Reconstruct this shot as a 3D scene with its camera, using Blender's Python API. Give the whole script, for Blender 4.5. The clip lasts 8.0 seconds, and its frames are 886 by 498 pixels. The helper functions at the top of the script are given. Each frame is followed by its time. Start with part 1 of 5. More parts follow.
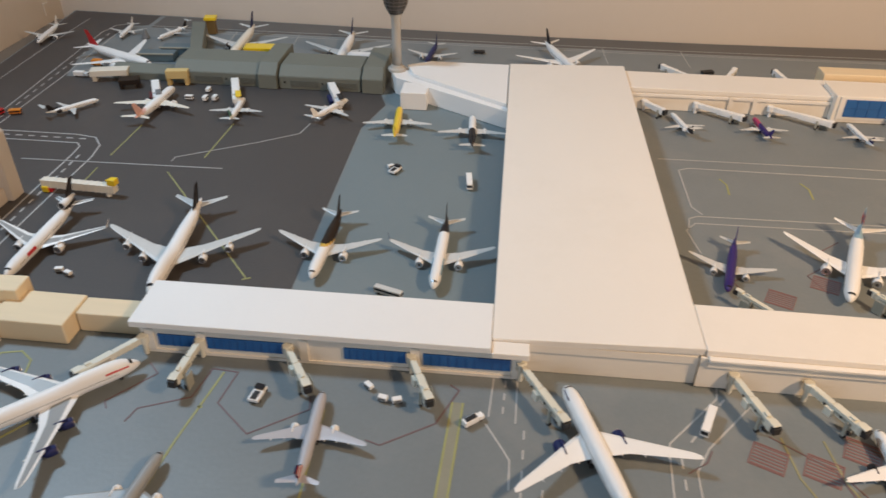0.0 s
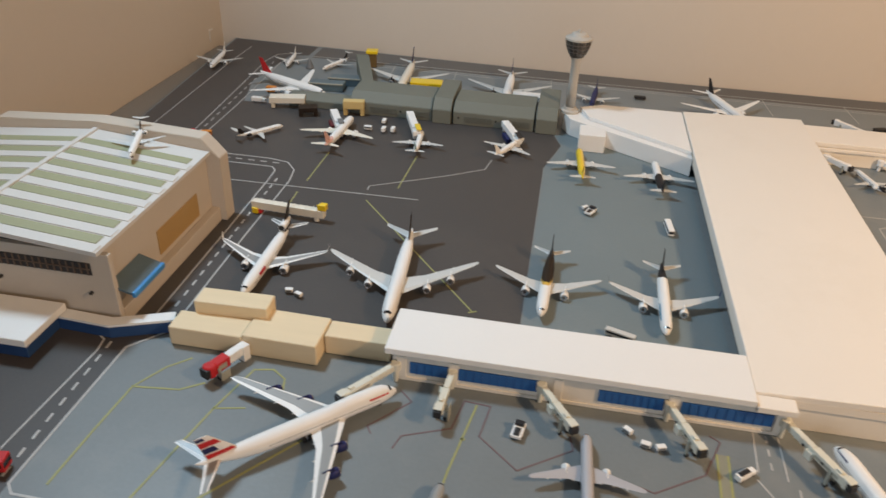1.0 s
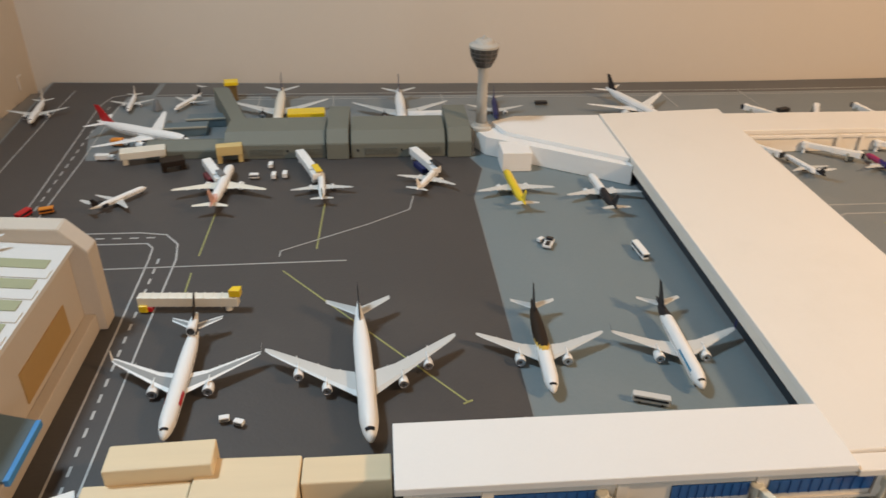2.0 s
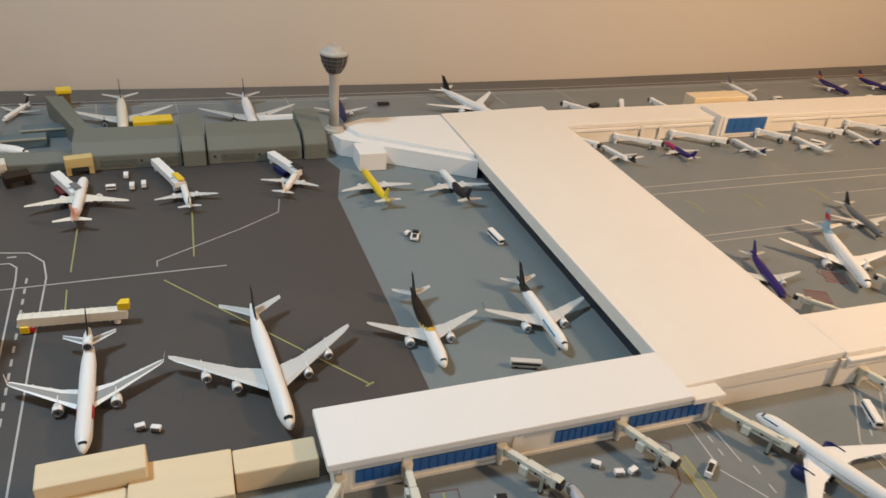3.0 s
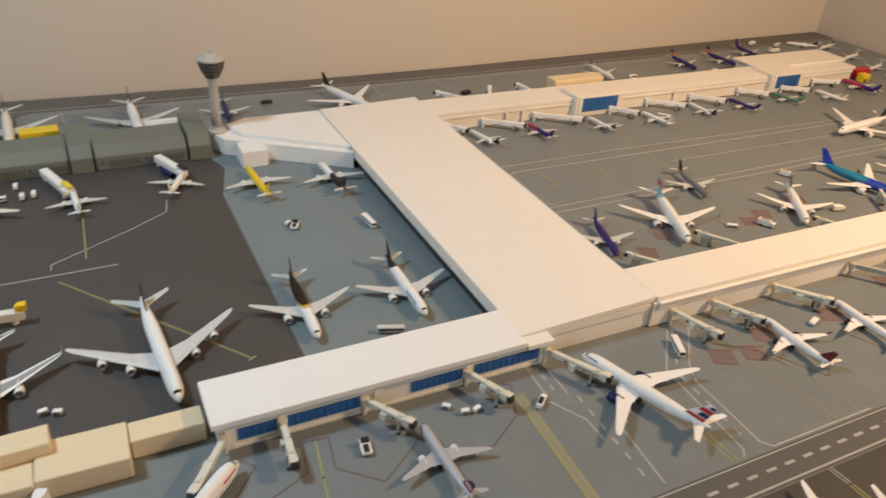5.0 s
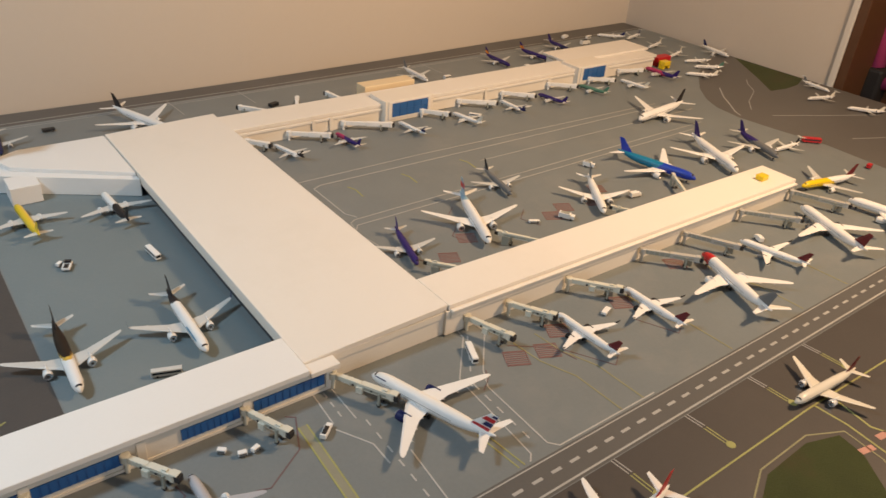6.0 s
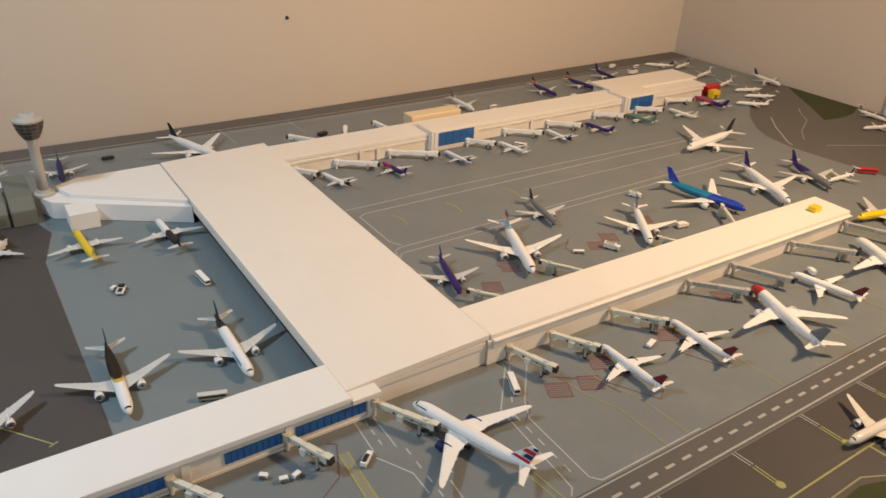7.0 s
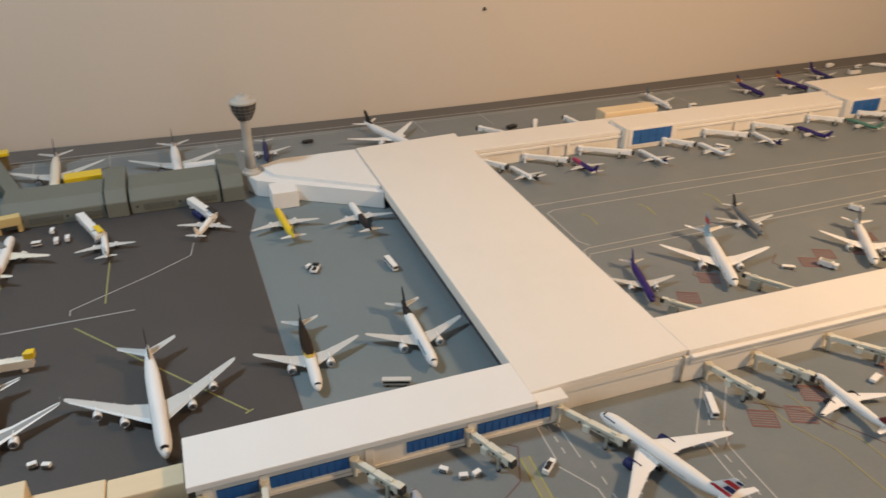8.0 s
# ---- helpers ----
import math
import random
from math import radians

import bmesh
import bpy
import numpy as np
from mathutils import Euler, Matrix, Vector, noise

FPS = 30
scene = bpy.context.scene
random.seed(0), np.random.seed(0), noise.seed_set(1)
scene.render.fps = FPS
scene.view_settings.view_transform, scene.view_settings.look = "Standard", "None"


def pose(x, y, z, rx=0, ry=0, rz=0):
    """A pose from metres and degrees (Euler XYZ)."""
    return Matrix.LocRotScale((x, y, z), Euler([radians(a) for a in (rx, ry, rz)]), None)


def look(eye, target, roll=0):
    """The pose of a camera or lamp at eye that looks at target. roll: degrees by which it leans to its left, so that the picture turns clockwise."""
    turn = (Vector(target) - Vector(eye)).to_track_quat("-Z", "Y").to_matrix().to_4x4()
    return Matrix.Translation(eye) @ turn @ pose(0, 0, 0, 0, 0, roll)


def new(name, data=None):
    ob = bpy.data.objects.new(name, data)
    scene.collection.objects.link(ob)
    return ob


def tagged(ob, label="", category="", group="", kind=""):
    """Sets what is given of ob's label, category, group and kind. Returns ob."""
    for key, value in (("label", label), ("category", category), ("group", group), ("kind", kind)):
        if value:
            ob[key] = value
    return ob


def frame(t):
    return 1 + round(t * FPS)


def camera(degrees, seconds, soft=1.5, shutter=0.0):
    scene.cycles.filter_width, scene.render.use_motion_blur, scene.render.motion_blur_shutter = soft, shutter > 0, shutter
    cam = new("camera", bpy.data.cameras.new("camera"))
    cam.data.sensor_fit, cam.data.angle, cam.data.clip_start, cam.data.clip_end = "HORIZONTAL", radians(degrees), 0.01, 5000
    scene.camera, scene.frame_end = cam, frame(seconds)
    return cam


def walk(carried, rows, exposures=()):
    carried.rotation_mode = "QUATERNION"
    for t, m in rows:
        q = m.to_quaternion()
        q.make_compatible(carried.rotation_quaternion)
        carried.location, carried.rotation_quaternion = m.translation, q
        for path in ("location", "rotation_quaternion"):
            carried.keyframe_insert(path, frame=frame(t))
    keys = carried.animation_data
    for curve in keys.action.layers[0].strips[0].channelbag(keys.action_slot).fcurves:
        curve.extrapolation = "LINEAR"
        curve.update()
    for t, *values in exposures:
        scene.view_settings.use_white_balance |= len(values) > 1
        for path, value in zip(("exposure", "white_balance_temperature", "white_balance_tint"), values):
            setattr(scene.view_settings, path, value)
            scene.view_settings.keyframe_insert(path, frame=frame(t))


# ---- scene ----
cam = camera(61.4, 8.0, shutter=0.3)
PATH = [
    (0, (-0.004, -0.492, 0.452), (-0.151, 1.16, -0.666), 0.9),
    (0.5, (-0.095, -0.51, 0.456), (-0.281, 1.157, -0.634), 2.6),
    (1, (-0.191, -0.518, 0.451), (-0.462, 1.169, -0.589), 2.4),
    (1.5, (-0.272, -0.456, 0.438), (-0.432, 1.266, -0.566), 0.8),
    (2, (-0.32, -0.357, 0.414), (-0.167, 1.36, -0.6), 0.9),
    (3.3, (-0.414, -0.424, 0.459), (0.296, 1.139, -0.569), 6.6),
    (3.5, (-0.429, -0.437, 0.465), (0.318, 1.09, -0.589), 7.6),
    (4, (-0.467, -0.442, 0.471), (0.317, 1.06, -0.591), 8.8),
    (4.5, (-0.442, -0.475, 0.473), (0.351, 1.026, -0.584), 7.3),
    (5, (-0.372, -0.507, 0.503), (0.439, 1.001, -0.531), 4.5),
    (5.2, (-0.34, -0.51, 0.515), (0.532, 0.97, -0.508), 3.4),
    (6.3, (-0.257, -0.533, 0.509), (0.851, 0.791, -0.501), 4.9),
    (6.5, (-0.261, -0.531, 0.51), (0.809, 0.828, -0.494), 5.0),
    (7, (-0.261, -0.533, 0.514), (0.741, 0.911, -0.44), 3.0),
    (7.5, (-0.279, -0.522, 0.513), (0.56, 1.028, -0.434), 1.1),
    (8, (-0.276, -0.496, 0.499), (0.333, 1.141, -0.475), 0.4),
]
walk(cam, [(t, look(eye, target, roll)) for t, eye, target, roll in PATH],
     [(0, 0.0, 5950, 10), (1, 0.04, 6300, 10), (2, 0.07, 6500, 10), (4, 0.05, 6500, 10), (5, 0.0, 6550, 10), (6.4, -0.04, 6400, 10), (8, -0.06, 6350, 10)])


# ---- light ----
world = bpy.data.worlds.new("world")
scene.world = world
world.use_nodes = True
world.node_tree.nodes["Background"].inputs[0].default_value = (1.0, 0.93, 0.85, 1)
world.node_tree.nodes["Background"].inputs[1].default_value = 0.12


def area_lamp(name, place, target, size, watts, colour, spread=180):
    lamp = bpy.data.lights.new(name, "AREA")
    lamp.shape, lamp.size, lamp.energy, lamp.color = "DISK", size, watts, colour
    lamp.spread = radians(spread)
    ob = new(name, lamp)
    ob.matrix_world = look(place, target)
    return ob


area_lamp("warm_ceiling_lamp", (1.02, -0.50, 1.06), (0.55, 0.40, 0), 0.18, 15.2, (1.0, 0.645, 0.355), 150)
area_lamp("cool_window_light", (-0.905, 0.32, 1.20), (-0.25, 0.06, 0), 0.22, 8.2, (0.66, 0.86, 1.0), 150)
# added soft fill from the south to lift the front walls, no real source
area_lamp("south_fill_light", (0.2, -2.8, 0.75), (-0.2, 0.6, 0), 1.5, 13.5, (0.90, 0.95, 1.0))
scene.view_settings.exposure = 0.0


# ---- materials ----
def mat(name, colour, rough=0.5, metal=0.0, vary=0.12, fine=300.0, coarse=14.0, bump=0.0, stain=None, coat=0.0, gloss=0.5, grain=None):
    """A surface with grain at two scales, stains and fine relief; sizes in metres of the model."""
    m = bpy.data.materials.new(name)
    m.use_nodes = True
    nt = m.node_tree
    b = nt.nodes["Principled BSDF"]
    b.inputs["Roughness"].default_value, b.inputs["Metallic"].default_value = rough, metal
    b.inputs["Coat Weight"].default_value, b.inputs["Specular IOR Level"].default_value = coat, gloss
    co = nt.nodes.new("ShaderNodeTexCoord")
    n1, n2 = nt.nodes.new("ShaderNodeTexNoise"), nt.nodes.new("ShaderNodeTexNoise")
    n1.inputs["Scale"].default_value, n2.inputs["Scale"].default_value = fine, coarse
    n1.inputs["Detail"].default_value, n2.inputs["Detail"].default_value = 3, 6
    where = co.outputs["Object"]
    if grain:
        mp = nt.nodes.new("ShaderNodeMapping")
        mp.inputs["Scale"].default_value = grain
        nt.links.new(where, mp.inputs["Vector"])
        where = mp.outputs["Vector"]
    for n in (n1, n2):
        nt.links.new(where, n.inputs["Vector"])
    mx = nt.nodes.new("ShaderNodeMix")
    mx.data_type = "RGBA"
    dark = [c * (1 - vary) for c in colour]
    lite = [min(1, c * (1 + vary)) for c in colour]
    mx.inputs[6].default_value, mx.inputs[7].default_value = (*dark, 1), (*lite, 1)
    av = nt.nodes.new("ShaderNodeMath")
    av.operation = "MULTIPLY_ADD"
    av.inputs[1].default_value = 0.45
    sc = nt.nodes.new("ShaderNodeMath")
    sc.operation = "MULTIPLY"
    sc.inputs[1].default_value = 0.6
    nt.links.new(n2.outputs["Fac"], sc.inputs[0])
    nt.links.new(n1.outputs["Fac"], av.inputs[0])
    nt.links.new(sc.outputs[0], av.inputs[2])
    nt.links.new(av.outputs[0], mx.inputs[0])
    out = mx.outputs[2]
    if stain:
        n3 = nt.nodes.new("ShaderNodeTexNoise")
        n3.inputs["Scale"].default_value, n3.inputs["Detail"].default_value = coarse * 0.45, 8
        n3.inputs["Roughness"].default_value = 0.7
        nt.links.new(co.outputs["Object"], n3.inputs["Vector"])
        rp = nt.nodes.new("ShaderNodeMapRange")
        rp.inputs[1].default_value, rp.inputs[2].default_value = 0.52, 0.72
        nt.links.new(n3.outputs["Fac"], rp.inputs[0])
        m2 = nt.nodes.new("ShaderNodeMix")
        m2.data_type = "RGBA"
        nt.links.new(rp.outputs[0], m2.inputs[0])
        nt.links.new(out, m2.inputs[6])
        m2.inputs[7].default_value = (*stain, 1)
        out = m2.outputs[2]
    nt.links.new(out, b.inputs["Base Color"])
    if bump:
        bp = nt.nodes.new("ShaderNodeBump")
        bp.inputs["Strength"].default_value, bp.inputs["Distance"].default_value = bump, 0.001
        nt.links.new(n1.outputs["Fac"], bp.inputs["Height"])
        nt.links.new(bp.outputs[0], b.inputs["Normal"])
    return m


def glow(name, colour, strength):
    m = bpy.data.materials.new(name)
    m.use_nodes = True
    b = m.node_tree.nodes["Principled BSDF"]
    b.inputs["Base Color"].default_value = (*colour, 1)
    b.inputs["Emission Color"].default_value, b.inputs["Emission Strength"].default_value = (*colour, 1), strength
    return m


APRON = mat("apron_grey_paint", (0.180, 0.205, 0.216), 0.44, vary=0.14, fine=260, coarse=16, bump=0.12, stain=(0.220, 0.235, 0.238))
APRON_BLUE = mat("apron_blue_grey_paint", (0.17, 0.215, 0.235), 0.5, vary=0.08, fine=260, coarse=9, bump=0.15, stain=(0.20, 0.235, 0.25))
ASPHALT = mat("asphalt_dark_paint", (0.063, 0.058, 0.057), 0.50, vary=0.14, fine=320, coarse=8, bump=0.2, stain=(0.078, 0.070, 0.066))
ROADGREY = mat("road_grey_paint", (0.10, 0.10, 0.10), 0.55, vary=0.12, fine=320, coarse=10, bump=0.2)
RUNWAY = mat("runway_grey_paint", (0.115, 0.11, 0.105), 0.6, vary=0.12, fine=300, coarse=8, bump=0.2, stain=(0.13, 0.125, 0.12))
GRASS = mat("flocked_grass", (0.043, 0.054, 0.014), 0.95, vary=0.5, fine=900, coarse=25, bump=0.9, stain=(0.060, 0.048, 0.018))
WHITELINE = mat("white_line_paint", (0.46, 0.46, 0.45), 0.6, vary=0.25, fine=500, coarse=60)
FAINTLINE = mat("worn_line_paint", (0.40, 0.40, 0.39), 0.6, vary=0.22, fine=500, coarse=60)
YELLOWLINE = mat("yellow_line_paint", (0.33, 0.335, 0.125), 0.6, vary=0.25, fine=500, coarse=50)
WORNYELLOW = mat("worn_yellow_line_paint", (0.27, 0.265, 0.15), 0.6, vary=0.3, fine=500, coarse=50)
PALEYELLOW = mat("pale_yellow_band_paint", (0.255, 0.252, 0.190), 0.6, vary=0.15, fine=500, coarse=50)
REDLINE = mat("red_line_paint", (0.16, 0.10, 0.105), 0.6, vary=0.25, fine=500, coarse=50)
REDHATCH = mat("red_hatch_paint", (0.22, 0.12, 0.115), 0.6, vary=0.25, fine=500, coarse=50)
CARD = mat("cream_card", (0.80, 0.76, 0.70), 0.65, vary=0.025, fine=420, coarse=11, bump=0.08, stain=(0.77, 0.73, 0.665))
CARDWALL = mat("cream_wall_card", (0.79, 0.74, 0.66), 0.7, vary=0.04, fine=420, coarse=16, bump=0.1)
WHITECARD = mat("white_card", (0.80, 0.80, 0.79), 0.6, vary=0.03, fine=420, coarse=14, bump=0.08)
BALSA = mat("pale_wood", (0.76, 0.62, 0.41), 0.6, vary=0.10, fine=150, coarse=18, bump=0.2, grain=(0.08, 1.0, 1.0))
BLUEGLASS = mat("blue_window_sheet", (0.02, 0.11, 0.34), 0.32, vary=0.12, fine=200, coarse=40, coat=0.3)
BLUEFRAME = mat("dark_blue_mullion", (0.018, 0.095, 0.30), 0.45)
OLIVE = mat("olive_grey_card", (0.155, 0.165, 0.14), 0.65, vary=0.08, fine=350, coarse=16, bump=0.15)
OLIVEDARK = mat("dark_grille", (0.085, 0.09, 0.08), 0.6, vary=0.25, fine=700, coarse=60, bump=0.4)
HANGAR = mat("beige_hangar_card", (0.54, 0.475, 0.40), 0.65, vary=0.06, fine=300, coarse=12, bump=0.12)
HANGARROOF = mat("white_roof_sheet", (0.63, 0.62, 0.60), 0.55, vary=0.05, fine=300, coarse=14, bump=0.1)
HANGARGREEN = mat("olive_roof_strip", (0.32, 0.33, 0.20), 0.6, vary=0.08, fine=300, coarse=20, bump=0.1)
TAN = mat("tan_door_sheet", (0.42, 0.26, 0.09), 0.5, vary=0.08, fine=200, coarse=30)
TEALGREY = mat("teal_grey_panel", (0.10, 0.15, 0.18), 0.4, vary=0.12, fine=300, coarse=30)
BRIGHTBLUE = mat("bright_blue_edge", (0.06, 0.25, 0.55), 0.4, vary=0.06)
NAVY = mat("navy_card", (0.02, 0.06, 0.17), 0.5, vary=0.1, fine=200, coarse=30)
BRIDGE = mat("bridge_plastic", (0.66, 0.65, 0.56), 0.5, vary=0.07, fine=500, coarse=60, bump=0.1)
BRIDGEGLASS = mat("grey_glazed_tunnel", (0.47, 0.46, 0.43), 0.35, vary=0.12, fine=400, coarse=50, coat=0.3)
BRIDGEDARK = mat("bridge_grey_plastic", (0.34, 0.34, 0.29), 0.55, vary=0.12, fine=500, coarse=60)
BLACK = mat("black_rubber", (0.018, 0.017, 0.018), 0.6, vary=0.3)
PLANEWHITE = mat("gloss_white_paint", (0.82, 0.82, 0.81), 0.45, vary=0.02, fine=200, coarse=60, gloss=0.4)
WINGGREY = mat("wing_grey_paint", (0.58, 0.59, 0.58), 0.42, vary=0.05, fine=300, coarse=70, coat=0.05)
WINGWHITE = mat("wing_white_paint", (0.74, 0.73, 0.70), 0.45, vary=0.04, fine=300, coarse=70, gloss=0.4)
SILVER = mat("silver_paint", (0.45, 0.45, 0.48), 0.42, metal=0.10, vary=0.04)
CHROME = mat("polished_lip_metal", (0.70, 0.70, 0.72), 0.2, metal=1.0, vary=0.03)
GLASSDARK = mat("dark_cockpit_glass", (0.02, 0.022, 0.028), 0.12, vary=0.1)
P = {
    "white": PLANEWHITE, "grey": SILVER, "silver": SILVER,
    "black": mat("black_gloss_paint", (0.022, 0.020, 0.022), 0.5, vary=0.1, gloss=0.22),
    "brown": mat("dark_brown_paint", (0.022, 0.014, 0.009), 0.5, vary=0.1, gloss=0.22),
    "gold": mat("gold_stripe_paint", (0.62, 0.40, 0.06), 0.3, vary=0.05),
    "red": mat("red_gloss_paint", (0.50, 0.018, 0.022), 0.38, vary=0.06, gloss=0.4),
    "maroon": mat("maroon_paint", (0.13, 0.012, 0.018), 0.38, vary=0.06, gloss=0.4),
    "navy": mat("navy_gloss_paint", (0.02, 0.025, 0.10), 0.5, vary=0.08, gloss=0.22),
    "blue": mat("royal_blue_paint", (0.016, 0.05, 0.45), 0.38, vary=0.05, gloss=0.4),
    "teal": mat("teal_blue_paint", (0.012, 0.20, 0.36), 0.38, vary=0.06, gloss=0.4),
    "green": mat("dull_green_paint", (0.07, 0.20, 0.15), 0.3, vary=0.06, coat=0.3),
    "purple": mat("purple_blue_paint", (0.030, 0.016, 0.145), 0.42, vary=0.06, gloss=0.3),
    "magenta": mat("magenta_red_paint", (0.40, 0.03, 0.12), 0.38, vary=0.06, gloss=0.4),
    "yellow": mat("yellow_gloss_paint", (0.82, 0.58, 0.012), 0.28, vary=0.04, coat=0.3),
    "orange": mat("orange_paint", (0.70, 0.24, 0.02), 0.35, vary=0.06),
    "wingmid": mat("mid_grey_wing_paint", (0.30, 0.31, 0.31), 0.35, vary=0.06, coat=0.1),
    "pink": mat("pale_pink_line_paint", (0.52, 0.27, 0.22), 0.6, vary=0.2, fine=500, coarse=60),
    "slate": mat("slate_grey_paint", (0.16, 0.17, 0.18), 0.42, vary=0.06, gloss=0.4),
    "peach": mat("pale_red_paint", (0.66, 0.40, 0.34), 0.3, vary=0.05),
    "tan": mat("tan_paint", (0.62, 0.47, 0.20), 0.45, vary=0.06),
    "cream": mat("cream_gloss_paint", (0.78, 0.74, 0.64), 0.26, vary=0.03, coat=0.3),
    "skyblue": mat("pale_blue_paint", (0.25, 0.42, 0.55), 0.3, vary=0.06),
}
WALLPAINT = mat("beige_wall_paint", (0.62, 0.555, 0.48), 0.8, vary=0.025, fine=90, coarse=1.2, bump=0.12)
TRIMWHITE = mat("white_trim_paint", (0.70, 0.66, 0.60), 0.45, vary=0.03, fine=60, coarse=4)
DOORWOOD = mat("dark_brown_wood", (0.10, 0.045, 0.02), 0.4, vary=0.3, fine=60, coarse=5, bump=0.2)
PINK = mat("pink_foam_sleeve", (0.75, 0.10, 0.28), 0.55, vary=0.05, fine=300, coarse=20)
CARPET = mat("brown_carpet", (0.22, 0.17, 0.13), 0.95, vary=0.3, fine=250, coarse=6, bump=0.8)


# ---- mesh helpers ----
def part(name, bm, material, parent=None, label="", smooth=False):
    """Links a bmesh as one mesh object, under a thing or a part where one is given."""
    me = bpy.data.meshes.new(name)
    bmesh.ops.recalc_face_normals(bm, faces=bm.faces)
    for f in bm.faces:
        f.smooth = smooth
    bm.to_mesh(me)
    bm.free()
    for m in material if isinstance(material, (list, tuple)) else [material]:
        me.materials.append(m)
    return share(name, me, parent, label)


def share(name, me, parent=None, label="", m=None):
    ob = new(name, me)
    if parent is not None:
        ob.parent = parent
    if m is not None:
        ob.matrix_basis = m
    return tagged(ob, label) if label else ob


def thing(name, x, y, z, rz, label, category, group=""):
    ob = new(name)
    ob.empty_display_size = 0.01
    ob.matrix_basis = pose(x, y, z, 0, 0, rz)
    return tagged(ob, label, category, group)


def add_box(bm, x0, x1, y0, y1, z0, z1, bevel=0.0, turn=None):
    made = bmesh.ops.create_cube(bm, size=1.0)["verts"]
    for v in made:
        v.co = Vector(((x0 + x1) / 2 + v.co.x * (x1 - x0), (y0 + y1) / 2 + v.co.y * (y1 - y0), (z0 + z1) / 2 + v.co.z * (z1 - z0)))
    if bevel:
        edges = list({e for v in made for e in v.link_edges})
        made = list({v for f in bmesh.ops.bevel(bm, geom=edges, offset=bevel, segments=2, affect="EDGES", profile=0.5)["faces"] for v in f.verts})
    if turn is not None:
        bmesh.ops.transform(bm, matrix=turn, verts=made)
    return made


def box(x0, x1, y0, y1, z0, z1, bevel=0.0, turn=None):
    bm = bmesh.new()
    add_box(bm, x0, x1, y0, y1, z0, z1, bevel, turn)
    return bm


def add_prism(bm, outline, z0, z1):
    low = [bm.verts.new((x, y, z0)) for x, y in outline]
    top = [bm.verts.new((x, y, z1)) for x, y in outline]
    bm.faces.new(low[::-1])
    bm.faces.new(top)
    for i in range(len(low)):
        j = (i + 1) % len(low)
        bm.faces.new((low[i], low[j], top[j], top[i]))
    return low + top


def prism(outline, z0, z1, bevel=0.0):
    bm = bmesh.new()
    add_prism(bm, outline, z0, z1)
    if bevel:
        bmesh.ops.bevel(bm, geom=list(bm.edges), offset=bevel, segments=2, affect="EDGES", profile=0.5)
    return bm


def add_loft(bm, rings, closed=True):
    rows = [[bm.verts.new(p) for p in ring] for ring in rings]
    n = len(rows[0])
    faces = []
    for a, b in zip(rows, rows[1:]):
        faces.append([bm.faces.new((a[i], a[(i + 1) % n], b[(i + 1) % n], b[i])) for i in range(n)])
    if closed:
        bm.faces.new(rows[0])
        bm.faces.new(rows[-1][::-1])
    return faces


def add_lathe(bm, profile, n=14, axis="z", at=(0, 0, 0)):
    """A turned body; profile: (along, radius)."""
    rings = []
    for a, r in profile:
        ring = []
        for i in range(n):
            c, s = r * math.cos(2 * math.pi * i / n), r * math.sin(2 * math.pi * i / n)
            p = (c, s, a) if axis == "z" else ((a, c, s) if axis == "x" else (c, a, s))
            ring.append((p[0] + at[0], p[1] + at[1], p[2] + at[2]))
        rings.append(ring)
    add_loft(bm, rings)


def lathe(profile, n=14, axis="z", at=(0, 0, 0)):
    bm = bmesh.new()
    add_lathe(bm, profile, n, axis, at)
    return bm


def add_stroke(bm, points, width, z0, z1, close=False):
    """A painted line along points, with mitred corners."""
    pts = [Vector(p) for p in points]
    n = len(pts)
    left, right = [], []
    for i, p in enumerate(pts):
        a = pts[i - 1] if (i or close) else None
        b = pts[(i + 1) % n] if (i < n - 1 or close) else None
        d1 = (p - a).normalized() if a is not None else None
        d2 = (b - p).normalized() if b is not None else None
        d = (d1 + d2).normalized() if d1 is not None and d2 is not None else (d1 if d2 is None else d2)
        k = 1 / max(0.5, d.dot(d1 if d1 is not None else d2))
        side = Vector((-d.y, d.x)) * width / 2 * k
        left.append(p + side)
        right.append(p - side)
    for i in range(n if close else n - 1):
        j = (i + 1) % n
        quad = [left[i], left[j], right[j], right[i]]
        add_prism(bm, [(q.x, q.y) for q in quad][::-1], z0, z1)


def arc(cx, cy, r, a0, a1, n=8):
    return [(cx + r * math.cos(radians(a0 + (a1 - a0) * i / n)), cy + r * math.sin(radians(a0 + (a1 - a0) * i / n))) for i in range(n + 1)]


# ---- room ----
BACK, RIGHT, FLOOR, TOP = 0.955, 1.575, -0.76, 1.75
tagged(part("floor", box(-3.2, 3.6, -3.2, 3.2, FLOOR - 0.05, FLOOR), CARPET), "brown carpeted floor", "floor", kind="structure")
tagged(part("ceiling", box(-3.2, 3.6, -3.2, 3.2, TOP, TOP + 0.05), WALLPAINT), "pale painted ceiling", "ceiling", kind="structure")
EDGE = [(-3.2, 0.965), (-0.90, 0.952), (-0.60, 0.938), (-0.30, 0.924), (0.05, 0.914), (0.35, 0.914), (0.70, 0.924), (1.10, 0.940), (RIGHT, 0.952)]
tagged(part("wall_north", prism([*EDGE, (RIGHT, 1.05), (-3.2, 1.05)], FLOOR, TOP), WALLPAINT), "plain beige painted wall behind the model", "wall", kind="structure")
tagged(part("wall_east", box(RIGHT, RIGHT + 0.1, 0.292, BACK + 0.1, FLOOR, TOP), WALLPAINT), "short beige wall beside an open doorway", "wall", kind="structure")
